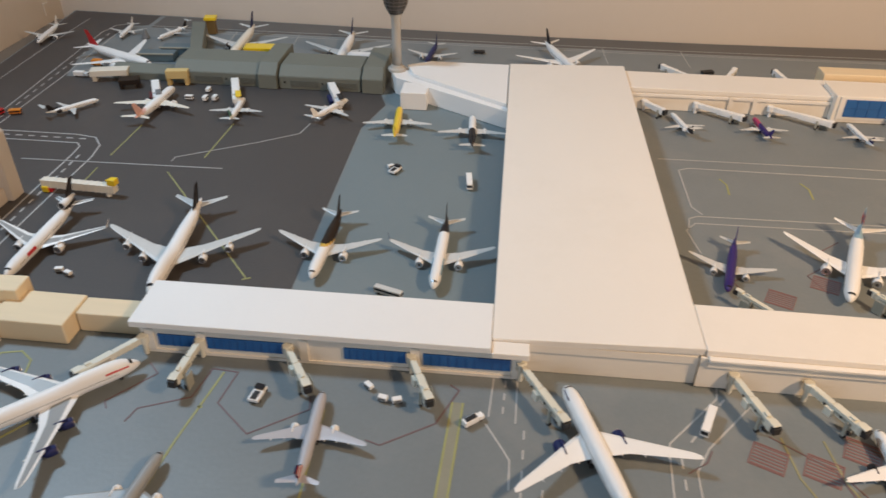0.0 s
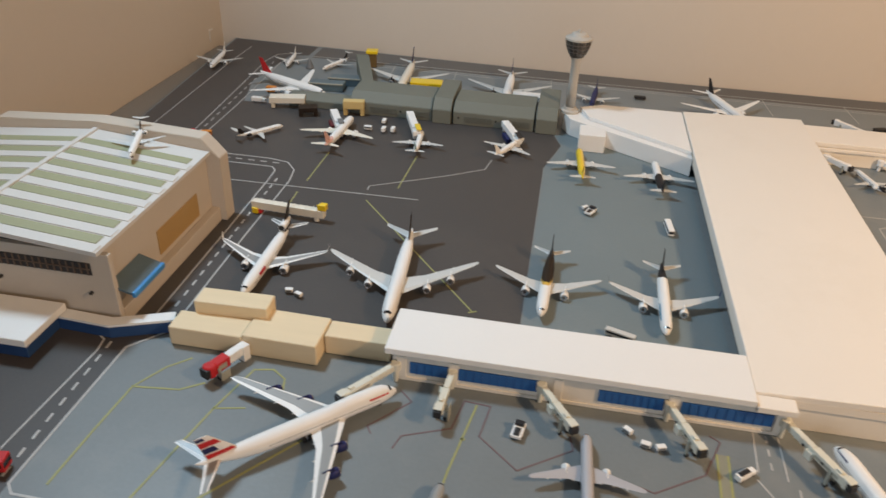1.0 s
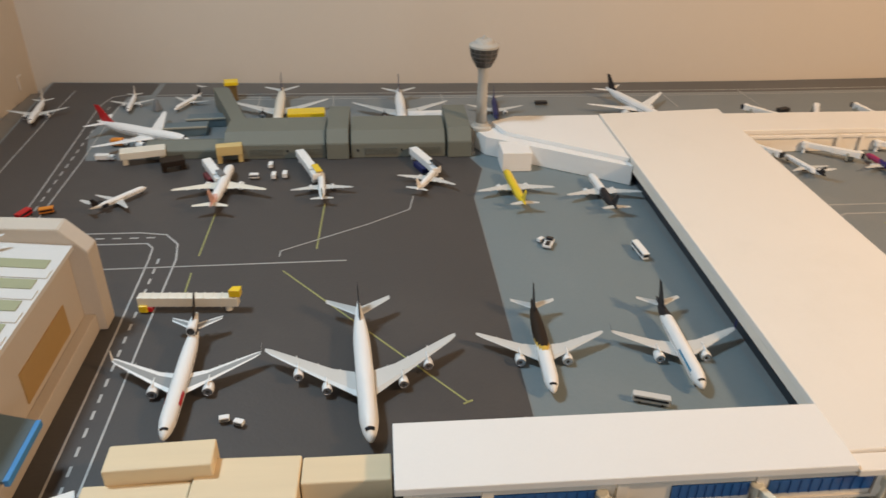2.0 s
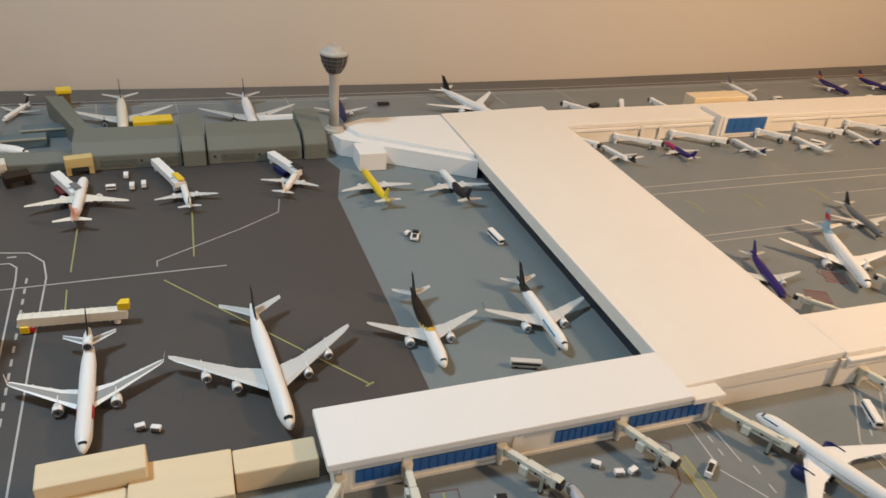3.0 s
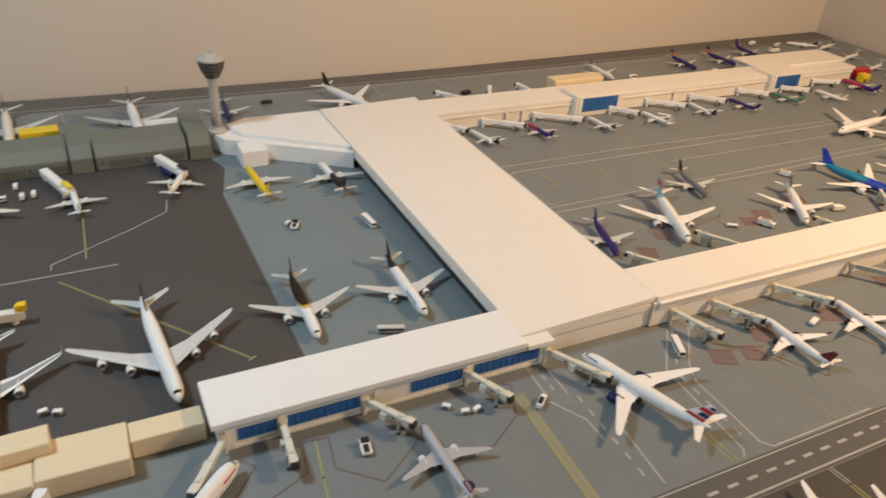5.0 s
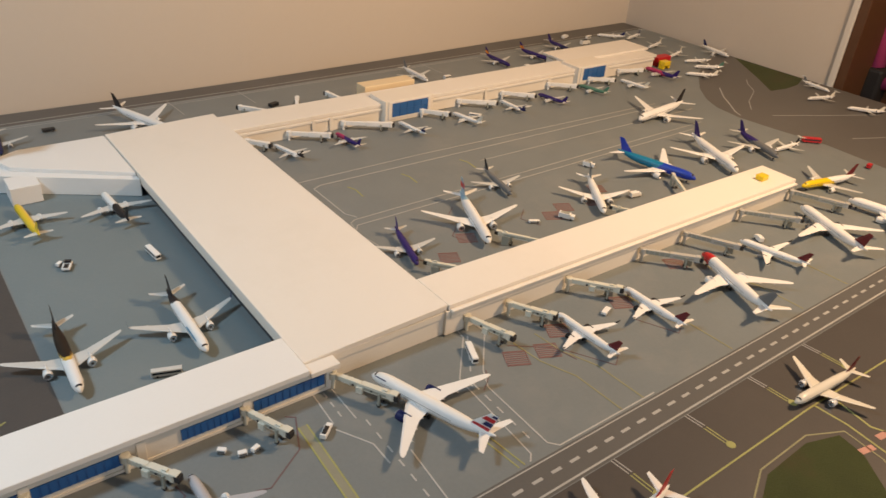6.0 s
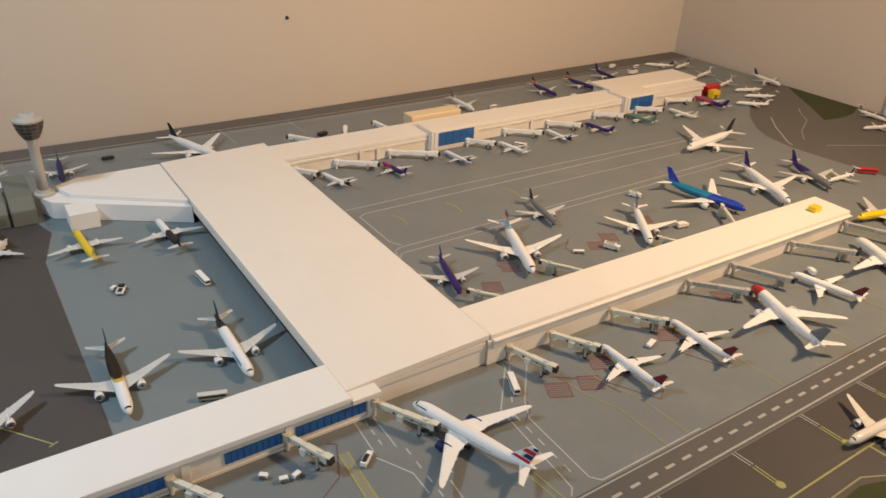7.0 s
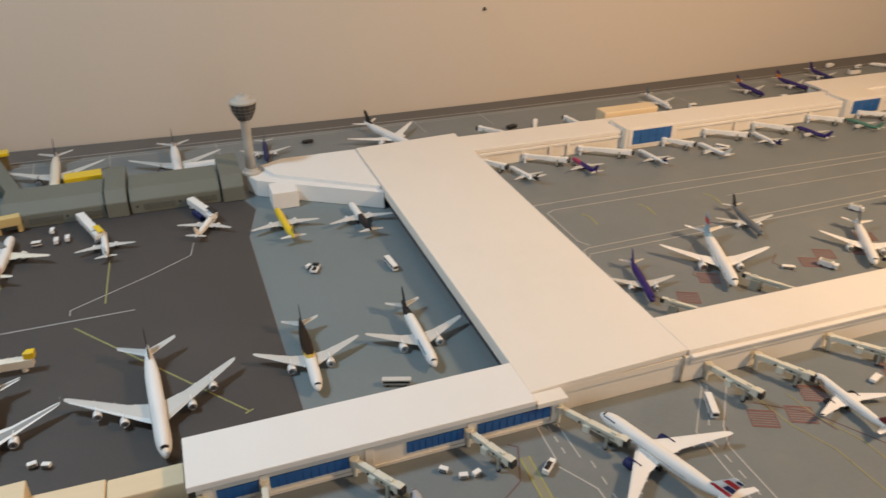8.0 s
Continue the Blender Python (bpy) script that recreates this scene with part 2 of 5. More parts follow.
tagged(part("wall_west", box(-3.3, -3.2, -3.2, BACK + 0.1, FLOOR, TOP), WALLPAINT), "plain beige wall", "wall", kind="structure")
tagged(part("wall_south", box(-3.2, 3.6, -3.3, -3.2, FLOOR, TOP), WALLPAINT), "plain beige wall", "wall", kind="structure")
tagged(part("wall_far_east", box(3.6, 3.7, -3.2, 3.2, FLOOR, TOP), WALLPAINT), "plain beige wall", "wall", kind="structure")
tagged(part("wall_far_north", box(RIGHT + 0.1, 3.6, 3.2, 3.3, FLOOR, TOP), WALLPAINT), "plain beige wall", "wall", kind="structure")
trim = tagged(part("trim", box(RIGHT - 0.008, RIGHT, 0.290, 0.306, FLOOR, TOP, 0.002), TRIMWHITE), "white painted door casing", "trim", kind="structure")
tagged(part("trim", box(RIGHT - 0.006, RIGHT + 0.112, 0.266, 0.2895, FLOOR, TOP, 0.002), DOORWOOD), "dark brown wooden door jamb", "trim", kind="structure")
# wall beside the board with the window high above it
NEAR = -0.915
near_wall = tagged(part("wall_window", box(NEAR - 0.1, NEAR, -0.35, BACK - 0.002, FLOOR, 0.95), WALLPAINT), "plain beige wall below a high window", "wall", kind="structure")
for y0, y1, z0, z1 in ((-0.35, 0.18, 0.951, 1.449), (0.62, BACK - 0.002, 0.951, 1.449), (-0.35, BACK - 0.002, 1.45, TOP - 0.001)):
    part("wall_panel", box(NEAR - 0.1, NEAR, y0, y1, z0, z1), WALLPAINT, near_wall)
tagged(part("ledge", box(NEAR + 0.001, -0.838, 0.22, 0.925, -0.030, -0.012), mat("tan_ledge_paint", (0.20, 0.165, 0.13), 0.7, vary=0.1, fine=200, coarse=12)), "narrow tan ledge between the board and the wall", "ledge", kind="structure")

# ---- model board ----
X0, X1, Y0, Y1 = -0.885, 1.56, -0.62, 0.945
ground = tagged(part("ground", prism([(X0, 0.25), (X0, Y0), (X1, Y0), *[(min(X1, max(X0, x)), y - 0.004) for x, y in EDGE[1:]][::-1], (-0.840, 0.45), (-0.836, 0.40)], -0.02, 0), APRON), "grey painted baseboard of a model airport", "baseboard", kind="structure")
table = thing("table", 0.34, 0.16, FLOOR, 0, "plain wooden table under the model board", "table")
part("tabletop", box(-1.18, 1.18, -0.74, 0.74, 0.70, 0.74, 0.003), DOORWOOD, table)
for sx in (-1.1, 1.1):
    for sy in (-0.66, 0.66):
        part("leg", box(sx - 0.03, sx + 0.03, sy - 0.03, sy + 0.03, 0, 0.70, 0.003), DOORWOOD, table)


def zone(name, outline, material, level, label=""):
    """A painted area: level 1 is the lowest coat."""
    return part(name, prism(outline, -0.0005, 0.00012 * level), material, ground, label)


zone("asphalt_area", [(X0 + 0.001, -0.30), (-0.564, -0.30), (-0.564, -0.165), (-0.565, -0.030), (-0.530, 0.004), (-0.325, 0.004), (-0.207, 0.004), (-0.207, 0.09), (-0.209, 0.466), (-0.188, 0.553), (-0.205, 0.605), (-0.72, 0.605), (-0.745, 0.70), (-0.735, 0.865), (-0.70, 0.875), (-0.70, 0.934), (X0 + 0.004, 0.944), (-0.839, 0.45), (-0.835, 0.40), (X0 + 0.001, 0.25)], ASPHALT, 1, "dark asphalt apron")
zone("runway", [(-0.69, 0.864), (-0.30, 0.855), (0.35, 0.850), (X1 - 0.001, 0.872), *[(min(X1 - 0.001, x), y - 0.006) for x, y in EDGE[3:]][::-1], (-0.69, 0.934)], RUNWAY, 1, "weathered grey runway strip")
zone("taxiway", [(-0.55, -0.243), (X1 - 0.001, -0.243), (X1 - 0.001, -0.206), (-0.55, -0.206)], ROADGREY, 2, "dark grey taxiway road")
zone("asphalt_area", [(-0.88, Y0 + 0.002), (X1 - 0.001, Y0 + 0.002), (X1 - 0.001, -0.244), (-0.55, -0.244), (-0.55, -0.302), (-0.88, -0.302)], ASPHALT, 1, "dark asphalt apron")
zone("asphalt_area", [(X1 - 0.001, -0.204), (1.19, -0.204), (1.165, -0.06), (1.176, 0.09), (1.156, 0.205), (1.150, 0.270), (1.160, 0.330), (1.185, 0.375), (1.235, 0.43), (1.33, 0.505), (1.40, 0.545), (1.47, 0.576), (X1 - 0.001, 0.61)], RUNWAY, 1, "curved asphalt taxiway")
zone("grass", [(1.556, 0.556), (1.50, 0.485), (1.45, 0.42), (1.385, 0.342), (1.44, 0.334), (1.50, 0.340), (1.556, 0.362)], GRASS, 2, "green flocked grass triangle")
zone("grass", [(0.20, -0.46), (0.25, -0.36), (0.30, -0.337), (0.37, -0.335), (0.41, -0.348), (0.405, -0.375), (0.37, -0.42), (0.36, -0.46)], GRASS, 2, "green flocked grass island")
zone("grass", [(0.60, -0.335), (0.53, -0.345), (0.475, -0.37), (0.47, -0.40), (0.52, -0.46), (0.70, -0.46), (0.74, -0.36)], GRASS, 2, "green flocked grass island")
zone("apron_area", [(-0.205, 0.004), (-0.004, 0.004), (-0.004, 0.53), (-0.186, 0.60), (-0.202, 0.60), (-0.186, 0.553), (-0.207, 0.466)], APRON_BLUE, 1, "blue-grey cargo apron")


def mark(points, width, material, level=3, close=False):
    bm = bmesh.new()
    add_stroke(bm, points, width, -0.0003, 0.00012 * level + 0.00003, close)
    return part("painted_line", bm, material, ground)


def dashes(a, b, n, width, fill, material, level=3):
    bm = bmesh.new()
    a, b = Vector(a), Vector(b)
    for i in range(n):
        p, q = a.lerp(b, i / n), a.lerp(b, (i + fill) / n)
        add_stroke(bm, [p, q], width, -0.0003, 0.00012 * level + 0.00003)
    return part("painted_dashes", bm, material, ground)


# left road
mark([(-0.5635, 0.02), (-0.5665, 0.20), (-0.570, 0.34), (-0.572, 0.364), (-0.580, 0.374), (-0.74, 0.375)], 0.0017, WHITELINE)
mark([(-0.538, 0.02), (-0.541, 0.20), (-0.5415, 0.338), (-0.547, 0.371), (-0.564, 0.393), (-0.594, 0.399), (-0.74, 0.400)], 0.0017, WHITELINE)
mark([(-0.594, -0.20), (-0.588, -0.040), (-0.591, -0.024), (-0.603, -0.016), (-0.640, -0.017)], 0.0017, WHITELINE)
dashes((-0.573, -0.19), (-0.583, -0.016), 9, 0.0022, 0.5, WHITELINE)
dashes((-0.551, 0.02), (-0.560, 0.35), 17, 0.0022, 0.5, WHITELINE)
dashes((-0.575, 0.387), (-0.74, 0.388), 9, 0.0022, 0.5, WHITELINE)
mark([(-0.738, 0.41), (-0.745, 0.52), (-0.767, 0.821), (-0.760, 0.865), (-0.735, 0.878)], 0.0016, FAINTLINE)
mark([(-0.719, 0.41), (-0.724, 0.60), (-0.737, 0.820), (-0.728, 0.858)], 0.0016, FAINTLINE)
dashes((-0.729, 0.41), (-0.751, 0.83), 17, 0.0019, 0.5, FAINTLINE)
mark([(-0.810, 0.42), (-0.828, 0.78), (-0.830, 0.90)], 0.0014, FAINTLINE, 2)
mark([(-0.629, 0.322), (-0.362, 0.326)], 0.0017, FAINTLINE)
mark([(-0.427, 0.309), (-0.257, 0.0985)], 0.0015, YELLOWLINE)
mark([(-0.261, 0.0965), (-0.253, 0.1005)], 0.0018, YELLOWLINE)
mark([(-0.4335, 0.338), (-0.4335, 0.3495), (-0.34, 0.405), (-0.29, 0.44), (-0.284, 0.475)], 0.0013, FAINTLINE)
mark([(-0.395, 0.352), (-0.392, 0.46)], 0.0016, YELLOWLINE)
mark([(-0.519, 0.344), (-0.519, 0.44)], 0.0015, YELLOWLINE)
mark([(-0.52, 0.31), (-0.518, 0.25)], 0.0015, YELLOWLINE)
# front left apron
mark([(-0.530, 0.003), (-0.540, -0.001), (-0.565, -0.030), (-0.564, -0.195), (-0.556, -0.203), (-0.30, -0.203)], 0.0020, WHITELINE)
mark([(-0.536, -0.19), (-0.534, -0.131), (-0.531, -0.078), (-0.490, -0.073), (-0.472, -0.060)], 0.0018, YELLOWLINE)
mark([(-0.531, -0.078), (-0.515, -0.048), (-0.498, -0.031)], 0.0016, YELLOWLINE)
mark([(-0.470, -0.19), (-0.451, -0.088), (-0.437, -0.034), (-0.420, -0.030), (-0.406, -0.040), (-0.402, -0.056)], 0.0017, YELLOWLINE)
mark([(-0.451, -0.088), (-0.425, -0.082)], 0.0015, YELLOWLINE)
mark([(-0.43, -0.19), (-0.33, -0.06)], 0.0018, YELLOWLINE)
mark([(-0.233, -0.036), (-0.245, -0.114), (-0.254, -0.20)], 0.0017, YELLOWLINE)
mark([(-0.237, -0.078), (-0.241, -0.078)], 0.0022, YELLOWLINE)
mark([(-0.301, -0.032), (-0.289, -0.044), (-0.319, -0.080), (-0.314, -0.088)], 0.0012, REDLINE)
mark([(-0.293, -0.100), (-0.289, -0.085), (-0.250, -0.068), (-0.244, -0.033), (-0.221, -0.035), (-0.226, -0.072), (-0.192, -0.102), (-0.149, -0.071), (-0.152, -0.056)], 0.0012, REDLINE)
mark([(-0.037, -0.030), (-0.029, -0.036), (-0.045, -0.075), (-0.086, -0.102), (-0.098, -0.098)], 0.0012, REDLINE)
mark([(0.172, -0.080), (0.166, -0.092), (0.150, -0.104)], 0.0010, REDLINE)
mark([(-0.137, -0.07), (-0.135, -0.20)], 0.0016, YELLOWLINE)
mark([(-0.029, -0.05), (-0.036, -0.20)], 0.0085, PALEYELLOW, 2)
for dx in (-0.0045, 0.0045):
    mark([(-0.029 + dx, -0.05), (-0.036 + dx, -0.20)], 0.0017, YELLOWLINE)
# centre and right apron
for pts in ([(0.0, -0.014), (-0.003, -0.063)], [(0.020, -0.014), (0.019, -0.068)], [(-0.005, -0.071), (0.006, -0.090), (0.015, -0.106), (0.015, -0.134)],
            [(0.190, -0.005), (0.187, -0.022), (0.140, -0.076), (0.138, -0.093), (0.131, -0.196), (0.124, -0.203)],
            [(0.213, -0.004), (0.216, -0.025), (0.170, -0.078), (0.157, -0.102), (0.154, -0.194), (0.162, -0.203), (0.30, -0.203)],
            [(0.040, -0.131), (0.034, -0.198)]):
    mark(pts, 0.0014, WHITELINE)
dashes((0.203, -0.008), (0.152, -0.080), 5, 0.0016, 0.5, WHITELINE)
dashes((0.147, -0.090), (0.143, -0.19), 5, 0.0016, 0.5, WHITELINE)
dashes((0.010, -0.02), (0.008, -0.066), 3, 0.0016, 0.5, WHITELINE)
dashes((0.026, -0.075), (0.022, -0.195), 6, 0.0016, 0.45, WHITELINE)
for dx in (0.0, 0.007):
    mark([(0.104 + dx, -0.150), (0.110 + dx, -0.203)], 0.0014, YELLOWLINE)


def hatch(x, y, w, h, turn):
    bm = bmesh.new()
    c, s = math.cos(radians(turn)), math.sin(radians(turn))
    def at(u, v):
        return (x + u * c - v * s, y + u * s + v * c)
    add_stroke(bm, [at(0, 0), at(w, 0), at(w, h), at(0, h)], 0.0010, -0.0003, 0.00040, True)
    for i in range(7):
        v = h * (i + 0.5) / 7
        add_stroke(bm, [at(0.001, v), at(w - 0.001, v)], 0.0016, -0.0003, 0.00035)
    part("red_hatching", bm, REDHATCH, ground, "red striped no-parking box")


for hx, hy in ((0.197, -0.088), (0.236, -0.096), (0.272, -0.075), (0.382, -0.075), (0.56, 0.14), (0.60, 0.17), (0.52, -0.05), (0.315, 0.150), (0.262, 0.120), (0.470, 0.138), (0.505, 0.150)):
    hatch(hx, hy, 0.026, 0.024, -25)
for x in (0.229, 0.262, 0.417, 0.57, 0.68):
    mark([(x, -0.06), (x + 0.004, -0.10), (x + 0.02, -0.14), (x + 0.022, -0.203)], 0.0017, WORNYELLOW)
mark([(0.22, -0.06), (0.262, -0.09), (0.27, -0.12)], 0.0012, REDLINE)
mark([(0.33, -0.13), (0.30, -0.15), (0.27, -0.10), (0.32, -0.08)], 0.0010, REDLINE)
mark([(0.45, -0.13), (0.41, -0.15), (0.385, -0.10)], 0.0010, REDLINE)
# taxiway
mark([(-0.545, -0.209), (1.55, -0.209)], 0.0013, FAINTLINE, 4)
mark([(-0.545, -0.2395), (1.55, -0.2395)], 0.0020, FAINTLINE, 4)
dashes((-0.53, -0.224), (1.5, -0.224), 86, 0.0032, 0.5, FAINTLINE, 4)
mark([(-0.3, -0.309), (0.42, -0.309), (0.80, -0.322)], 0.0018, YELLOWLINE)
for x in (0.085, 0.19, 0.300, 0.410, 0.52):
    for dx in (-0.0018, 0.0022):
        mark([(x + dx, -0.244), (x + dx + 0.002, -0.264)], 0.0011, FAINTLINE)
        mark([(x + dx + 0.002, -0.266), (x + dx + 0.003, -0.290)], 0.0013, YELLOWLINE)
    part("painted_spot", prism(arc(x + 0.004, -0.2945, 0.0048, 0, 330, 11), -0.0003, 0.00045), YELLOWLINE, ground)
mark([(0.23, -0.45), (0.245, -0.355), (0.30, -0.33), (0.38, -0.329), (0.42, -0.348), (0.415, -0.39), (0.38, -0.45)], 0.0016, WORNYELLOW)
mark([(0.46, -0.31), (0.45, -0.36), (0.48, -0.42)], 0.0026, YELLOWLINE)
mark([(0.405, -0.372), (0.424, -0.376)], 0.007, P["pink"])
mark([(0.440, -0.372), (0.456, -0.374)], 0.007, P["pink"])
mark([(0.43, -0.31), (0.432, -0.345), (0.425, -0.40), (0.40, -0.46)], 0.0024, YELLOWLINE)
# courtyard
mark([(0.20, 0.423), (0.45, 0.425), (1.05, 0.41)], 0.0015, FAINTLINE)
mark([(0.21, 0.248), (0.215, 0.272), (0.225, 0.278), (1.05, 0.29)], 0.0015, FAINTLINE)
mark([(1.05, 0.395), (0.236, 0.40), (0.222, 0.393), (0.222, 0.30), (0.232, 0.283)], 0.0018, FAINTLINE)
mark([(0.215, 0.20), (0.207, 0.245), (0.22, 0.262), (1.0, 0.272)], 0.0015, FAINTLINE)
mark([(0.52, 0.355), (1.10, 0.35)], 0.0012, FAINTLINE)
for x in (0.27, 0.37, 0.49):
    mark([(x, 0.375), (x + 0.006, 0.36), (x + 0.004, 0.335)], 0.0022, YELLOWLINE)
for x, y in ((0.25, 0.15), (0.33, 0.17), (0.36, 0.22), (0.45, 0.16)):
    mark([(x, y - 0.03), (x - 0.012, y), (x + 0.012, y + 0.02)], 0.0011, REDLINE)
mark([(1.285, 0.412), (1.235, 0.365), (1.205, 0.329), (1.175, 0.295), (1.164, 0.275)], 0.0022, WHITELINE)
mark([(1.412, 0.425), (1.38, 0.40), (1.345, 0.36), (1.264, 0.320), (1.219, 0.284)], 0.0015, FAINTLINE)
mark([(1.23, 0.24), (1.35, 0.18), (1.48, 0.12)], 0.0014, FAINTLINE)
mark([(1.26, 0.08), (1.40, 0.02), (1.52, -0.03)], 0.0014, FAINTLINE)
# back strip
mark([(-0.69, 0.872), (0.3, 0.862), (1.55, 0.882)], 0.0015, FAINTLINE)
mark([(-0.65, 0.846), (0.2, 0.838), (1.2, 0.845)], 0.0012, FAINTLINE, 1)
mark([(-0.66, 0.856), (0.2, 0.846), (0.9, 0.848)], 0.0010, FAINTLINE, 1)
for x in (-0.52, -0.40, -0.22, 0.16, 0.3, 0.75):
    mark([(x, 0.86), (x + 0.004, 0.78)], 0.0013, FAINTLINE, 2)

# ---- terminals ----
# near-black colour that stands in for the deep shade below the pier roof
GAPSHADE = mat("painted_gap_shade", (0.016, 0.022, 0.030), 0.35, vary=0.2, fine=200, coarse=30)
def terminal(name, label):
    return tagged(new(name), label, "terminal model")


def window_band(parent, x0, x1, y, z0, z1, panes, face=-1, rail=False):
    """Blue sheet glazing in a shallow frame on a wall that faces -y."""
    w = part("window", box(x0, x1, y + face * 0.0012, y, z0, z1), BLUEGLASS, parent, "dark blue glazed window band")
    for i in range(1, panes):
        x = x0 + (x1 - x0) * i / panes
        part("mullion", box(x - 0.0004, x + 0.0004, y + face * 0.0018, y + face * 0.0011, z0, z1), BLUEFRAME, w)
    if rail:
        part("rail", box(x0, x1, y + face * 0.0017, y + face * 0.0011, (z0 + z1) / 2 - 0.0003, (z0 + z1) / 2 + 0.0003), BLUEFRAME, w)


def tilted(bm, x0, low, slope):
    """Lets a roof sheet sag or rise along x, as the loose card sheets do."""
    for v in bm.verts:
        v.co.z += low + slope * (v.co.x - x0)
    return bm


front = terminal("terminal_concourse", "cream card terminal concourse with blue window bands")
part("wall", box(-0.313, 0.022, -0.016, 0.026, 0.0005, 0.0300, 0.0006), CARDWALL, front)
part("roof", box(-0.319, -0.0045, -0.0212, 0.040, 0.0302, 0.0366, 0.0008), WHITECARD, front, "flat white card roof")
part("roof", box(-0.0043, 0.028, -0.0230, -0.0068, 0.0270, 0.0330, 0.0008), CARD, front)
part("plinth", box(-0.312, 0.024, -0.0175, -0.0162, 0.0004, 0.0035), CARDWALL, front)
part("wall_strip", box(-0.311, 0.023, -0.0172, -0.0162, 0.0225, 0.0276), CARDWALL, front)
for x0, x1, n in ((-0.297, -0.262, 5), (-0.253, -0.182, 10), (-0.131, -0.076, 9), (-0.062, 0.013, 10)):
    window_band(front, x0, x1, -0.0162, 0.0090, 0.0212, n)
for x in (-0.304, -0.2575, -0.166, -0.069, 0.018):
    part("pilaster", box(x - 0.004, x + 0.004, -0.0185, -0.0162, 0.0040, 0.0274, 0.0005), CARDWALL, front)

pier = terminal("terminal_pier", "broad cream card pier with a flat roof")
part("wall", box(0.060, 0.164, 0.036, 0.655, 0.0005, 0.0332), CARDWALL, pier)
# filler sheet in the gap under the overhang, its shade painted in
part("shade_sheet", box(0.004, 0.0598, 0.036, 0.655, 0.0005, 0.0312), GAPSHADE, pier, "near-black sheet painted as the shade below the roof")
part("side_fascia", box(-0.0030, 0.0035, 0.036, 0.655, 0.0185, 0.0315), CARDWALL, pier)
part("front_wall", box(0.024, 0.170, -0.0052, 0.0345, 0.0005, 0.0335), CARDWALL, pier)
part("roof", tilted(box(-0.0040, 0.1735, -0.0065, 0.659, 0.0317, 0.0385, 0.0008), -0.004, -0.0030, 0.029), CARD, pier, "flat cream card roof")
part("fascia", box(0.0285, 0.1698, -0.0066, -0.0054, 0.0235, 0.0312), CARDWALL, pier)

south = terminal("terminal_wing", "long cream card terminal wing with a stepped roof edge")
part("wall", tilted(box(0.1702, 0.878, -0.0095, 0.048, 0.0005, 0.0325), 0.17, 0.0008, -0.0115), CARDWALL, south)
part("roof", tilted(box(0.1740, 0.886, -0.0080, 0.0545, 0.0315, 0.0385, 0.0008), 0.174, 0.0020, -0.0115), CARD, south, "flat cream card roof")
part("ledge", tilted(box(0.1760, 0.884, -0.0140, -0.0082, 0.0313, 0.0338, 0.0005), 0.174, 0.0014, -0.0115), CARD, south, "narrow cream ledge below the roof")
part("trim_strip", tilted(box(0.176, 0.882, -0.0112, -0.0097, 0.0235, 0.0312, 0.0004), 0.174, 0.0012, -0.0115), CARDWALL, south)
vent = tagged(part("roof_hut", box(0.820, 0.838, 0.013, 0.027, 0.0332, 0.0420, 0.0018), P["yellow"]), "small bright yellow block on the terminal roof", "roof hut")

north = terminal("terminal_back_wing", "long cream card terminal wing with two raised blue windows")
part("wall", box(0.175, 1.255, 0.588, 0.645, 0.0005, 0.0275, 0.0006), CARDWALL, north)
part("roof", box(0.1738, 1.262, 0.5865, 0.655, 0.0278, 0.0345, 0.0008), CARD, north, "flat cream card roof")
part("fascia", box(0.1738, 1.255, 0.5850, 0.5878, 0.0215, 0.0262, 0.0006), CARD, north)
part("end_block", box(1.00, 1.262, 0.640, 0.700, 0.0005, 0.030, 0.001), CARDWALL, north)
part("end_roof", box(0.99, 1.275, 0.625, 0.705, 0.0346, 0.0400, 0.0008), CARD, north)
for x0, x1 in ((0.469, 0.578), (0.979, 1.077)):
    hall = part("gate_hall", box(x0, x1, 0.575, 0.63, 0.0005, 0.041, 0.0010), CARDWALL, north, "raised cream gate hall")
    part("window_surround", box(x0 + 0.006, x1 - 0.006, 0.5728, 0.5749, 0.006, 0.0405, 0.0006), CARD, hall)
    window_band(hall, x0 + 0.014, x1 - 0.014, 0.5727, 0.011, 0.037, 5, rail=True)
for x in (0.325, 0.36, 0.72, 0.90):
    part("pilaster", box(x - 0.003, x + 0.003, 0.584, 0.5848, 0.001, 0.0276, 0.0004), CARDWALL, north)
tagged(part("wooden_block", box(0.478, 0.595, 0.662, 0.694, 0.0005, 0.042, 0.0015), BALSA), "pale bare wooden block behind the terminal", "wooden block")

# wedge between pier and tower
wedge = terminal("terminal_link", "white wedge-shaped terminal link beside the control tower")
part("wall", prism([(-0.004, 0.490), (-0.004, 0.655), (-0.175, 0.645), (-0.190, 0.625), (-0.178, 0.598)], 0.0005, 0.0275, 0.0008), WHITECARD, wedge)
part("roof", prism([(-0.0055, 0.502), (-0.0055, 0.660), (-0.13, 0.660), (-0.165, 0.640), (-0.150, 0.600)], 0.0277, 0.0335, 0.0006), WHITECARD, wedge)
tagged(part("annex_block", box(-0.163, -0.124, 0.540, 0.581, 0.0005, 0.0272, 0.001), WHITECARD), "small white card block against the terminal link", "annex block")
tower = thing("control_tower", -0.181, 0.630, 0.0275, 0, "grey control tower with a flared dark-glazed cab", "control tower")
CABGREY = mat("dark_grey_frame", (0.14, 0.125, 0.11), 0.5, vary=0.1)
CONCRETE = mat("grey_tower_paint", (0.46, 0.44, 0.40), 0.6, vary=0.08, fine=300, coarse=30, bump=0.15)
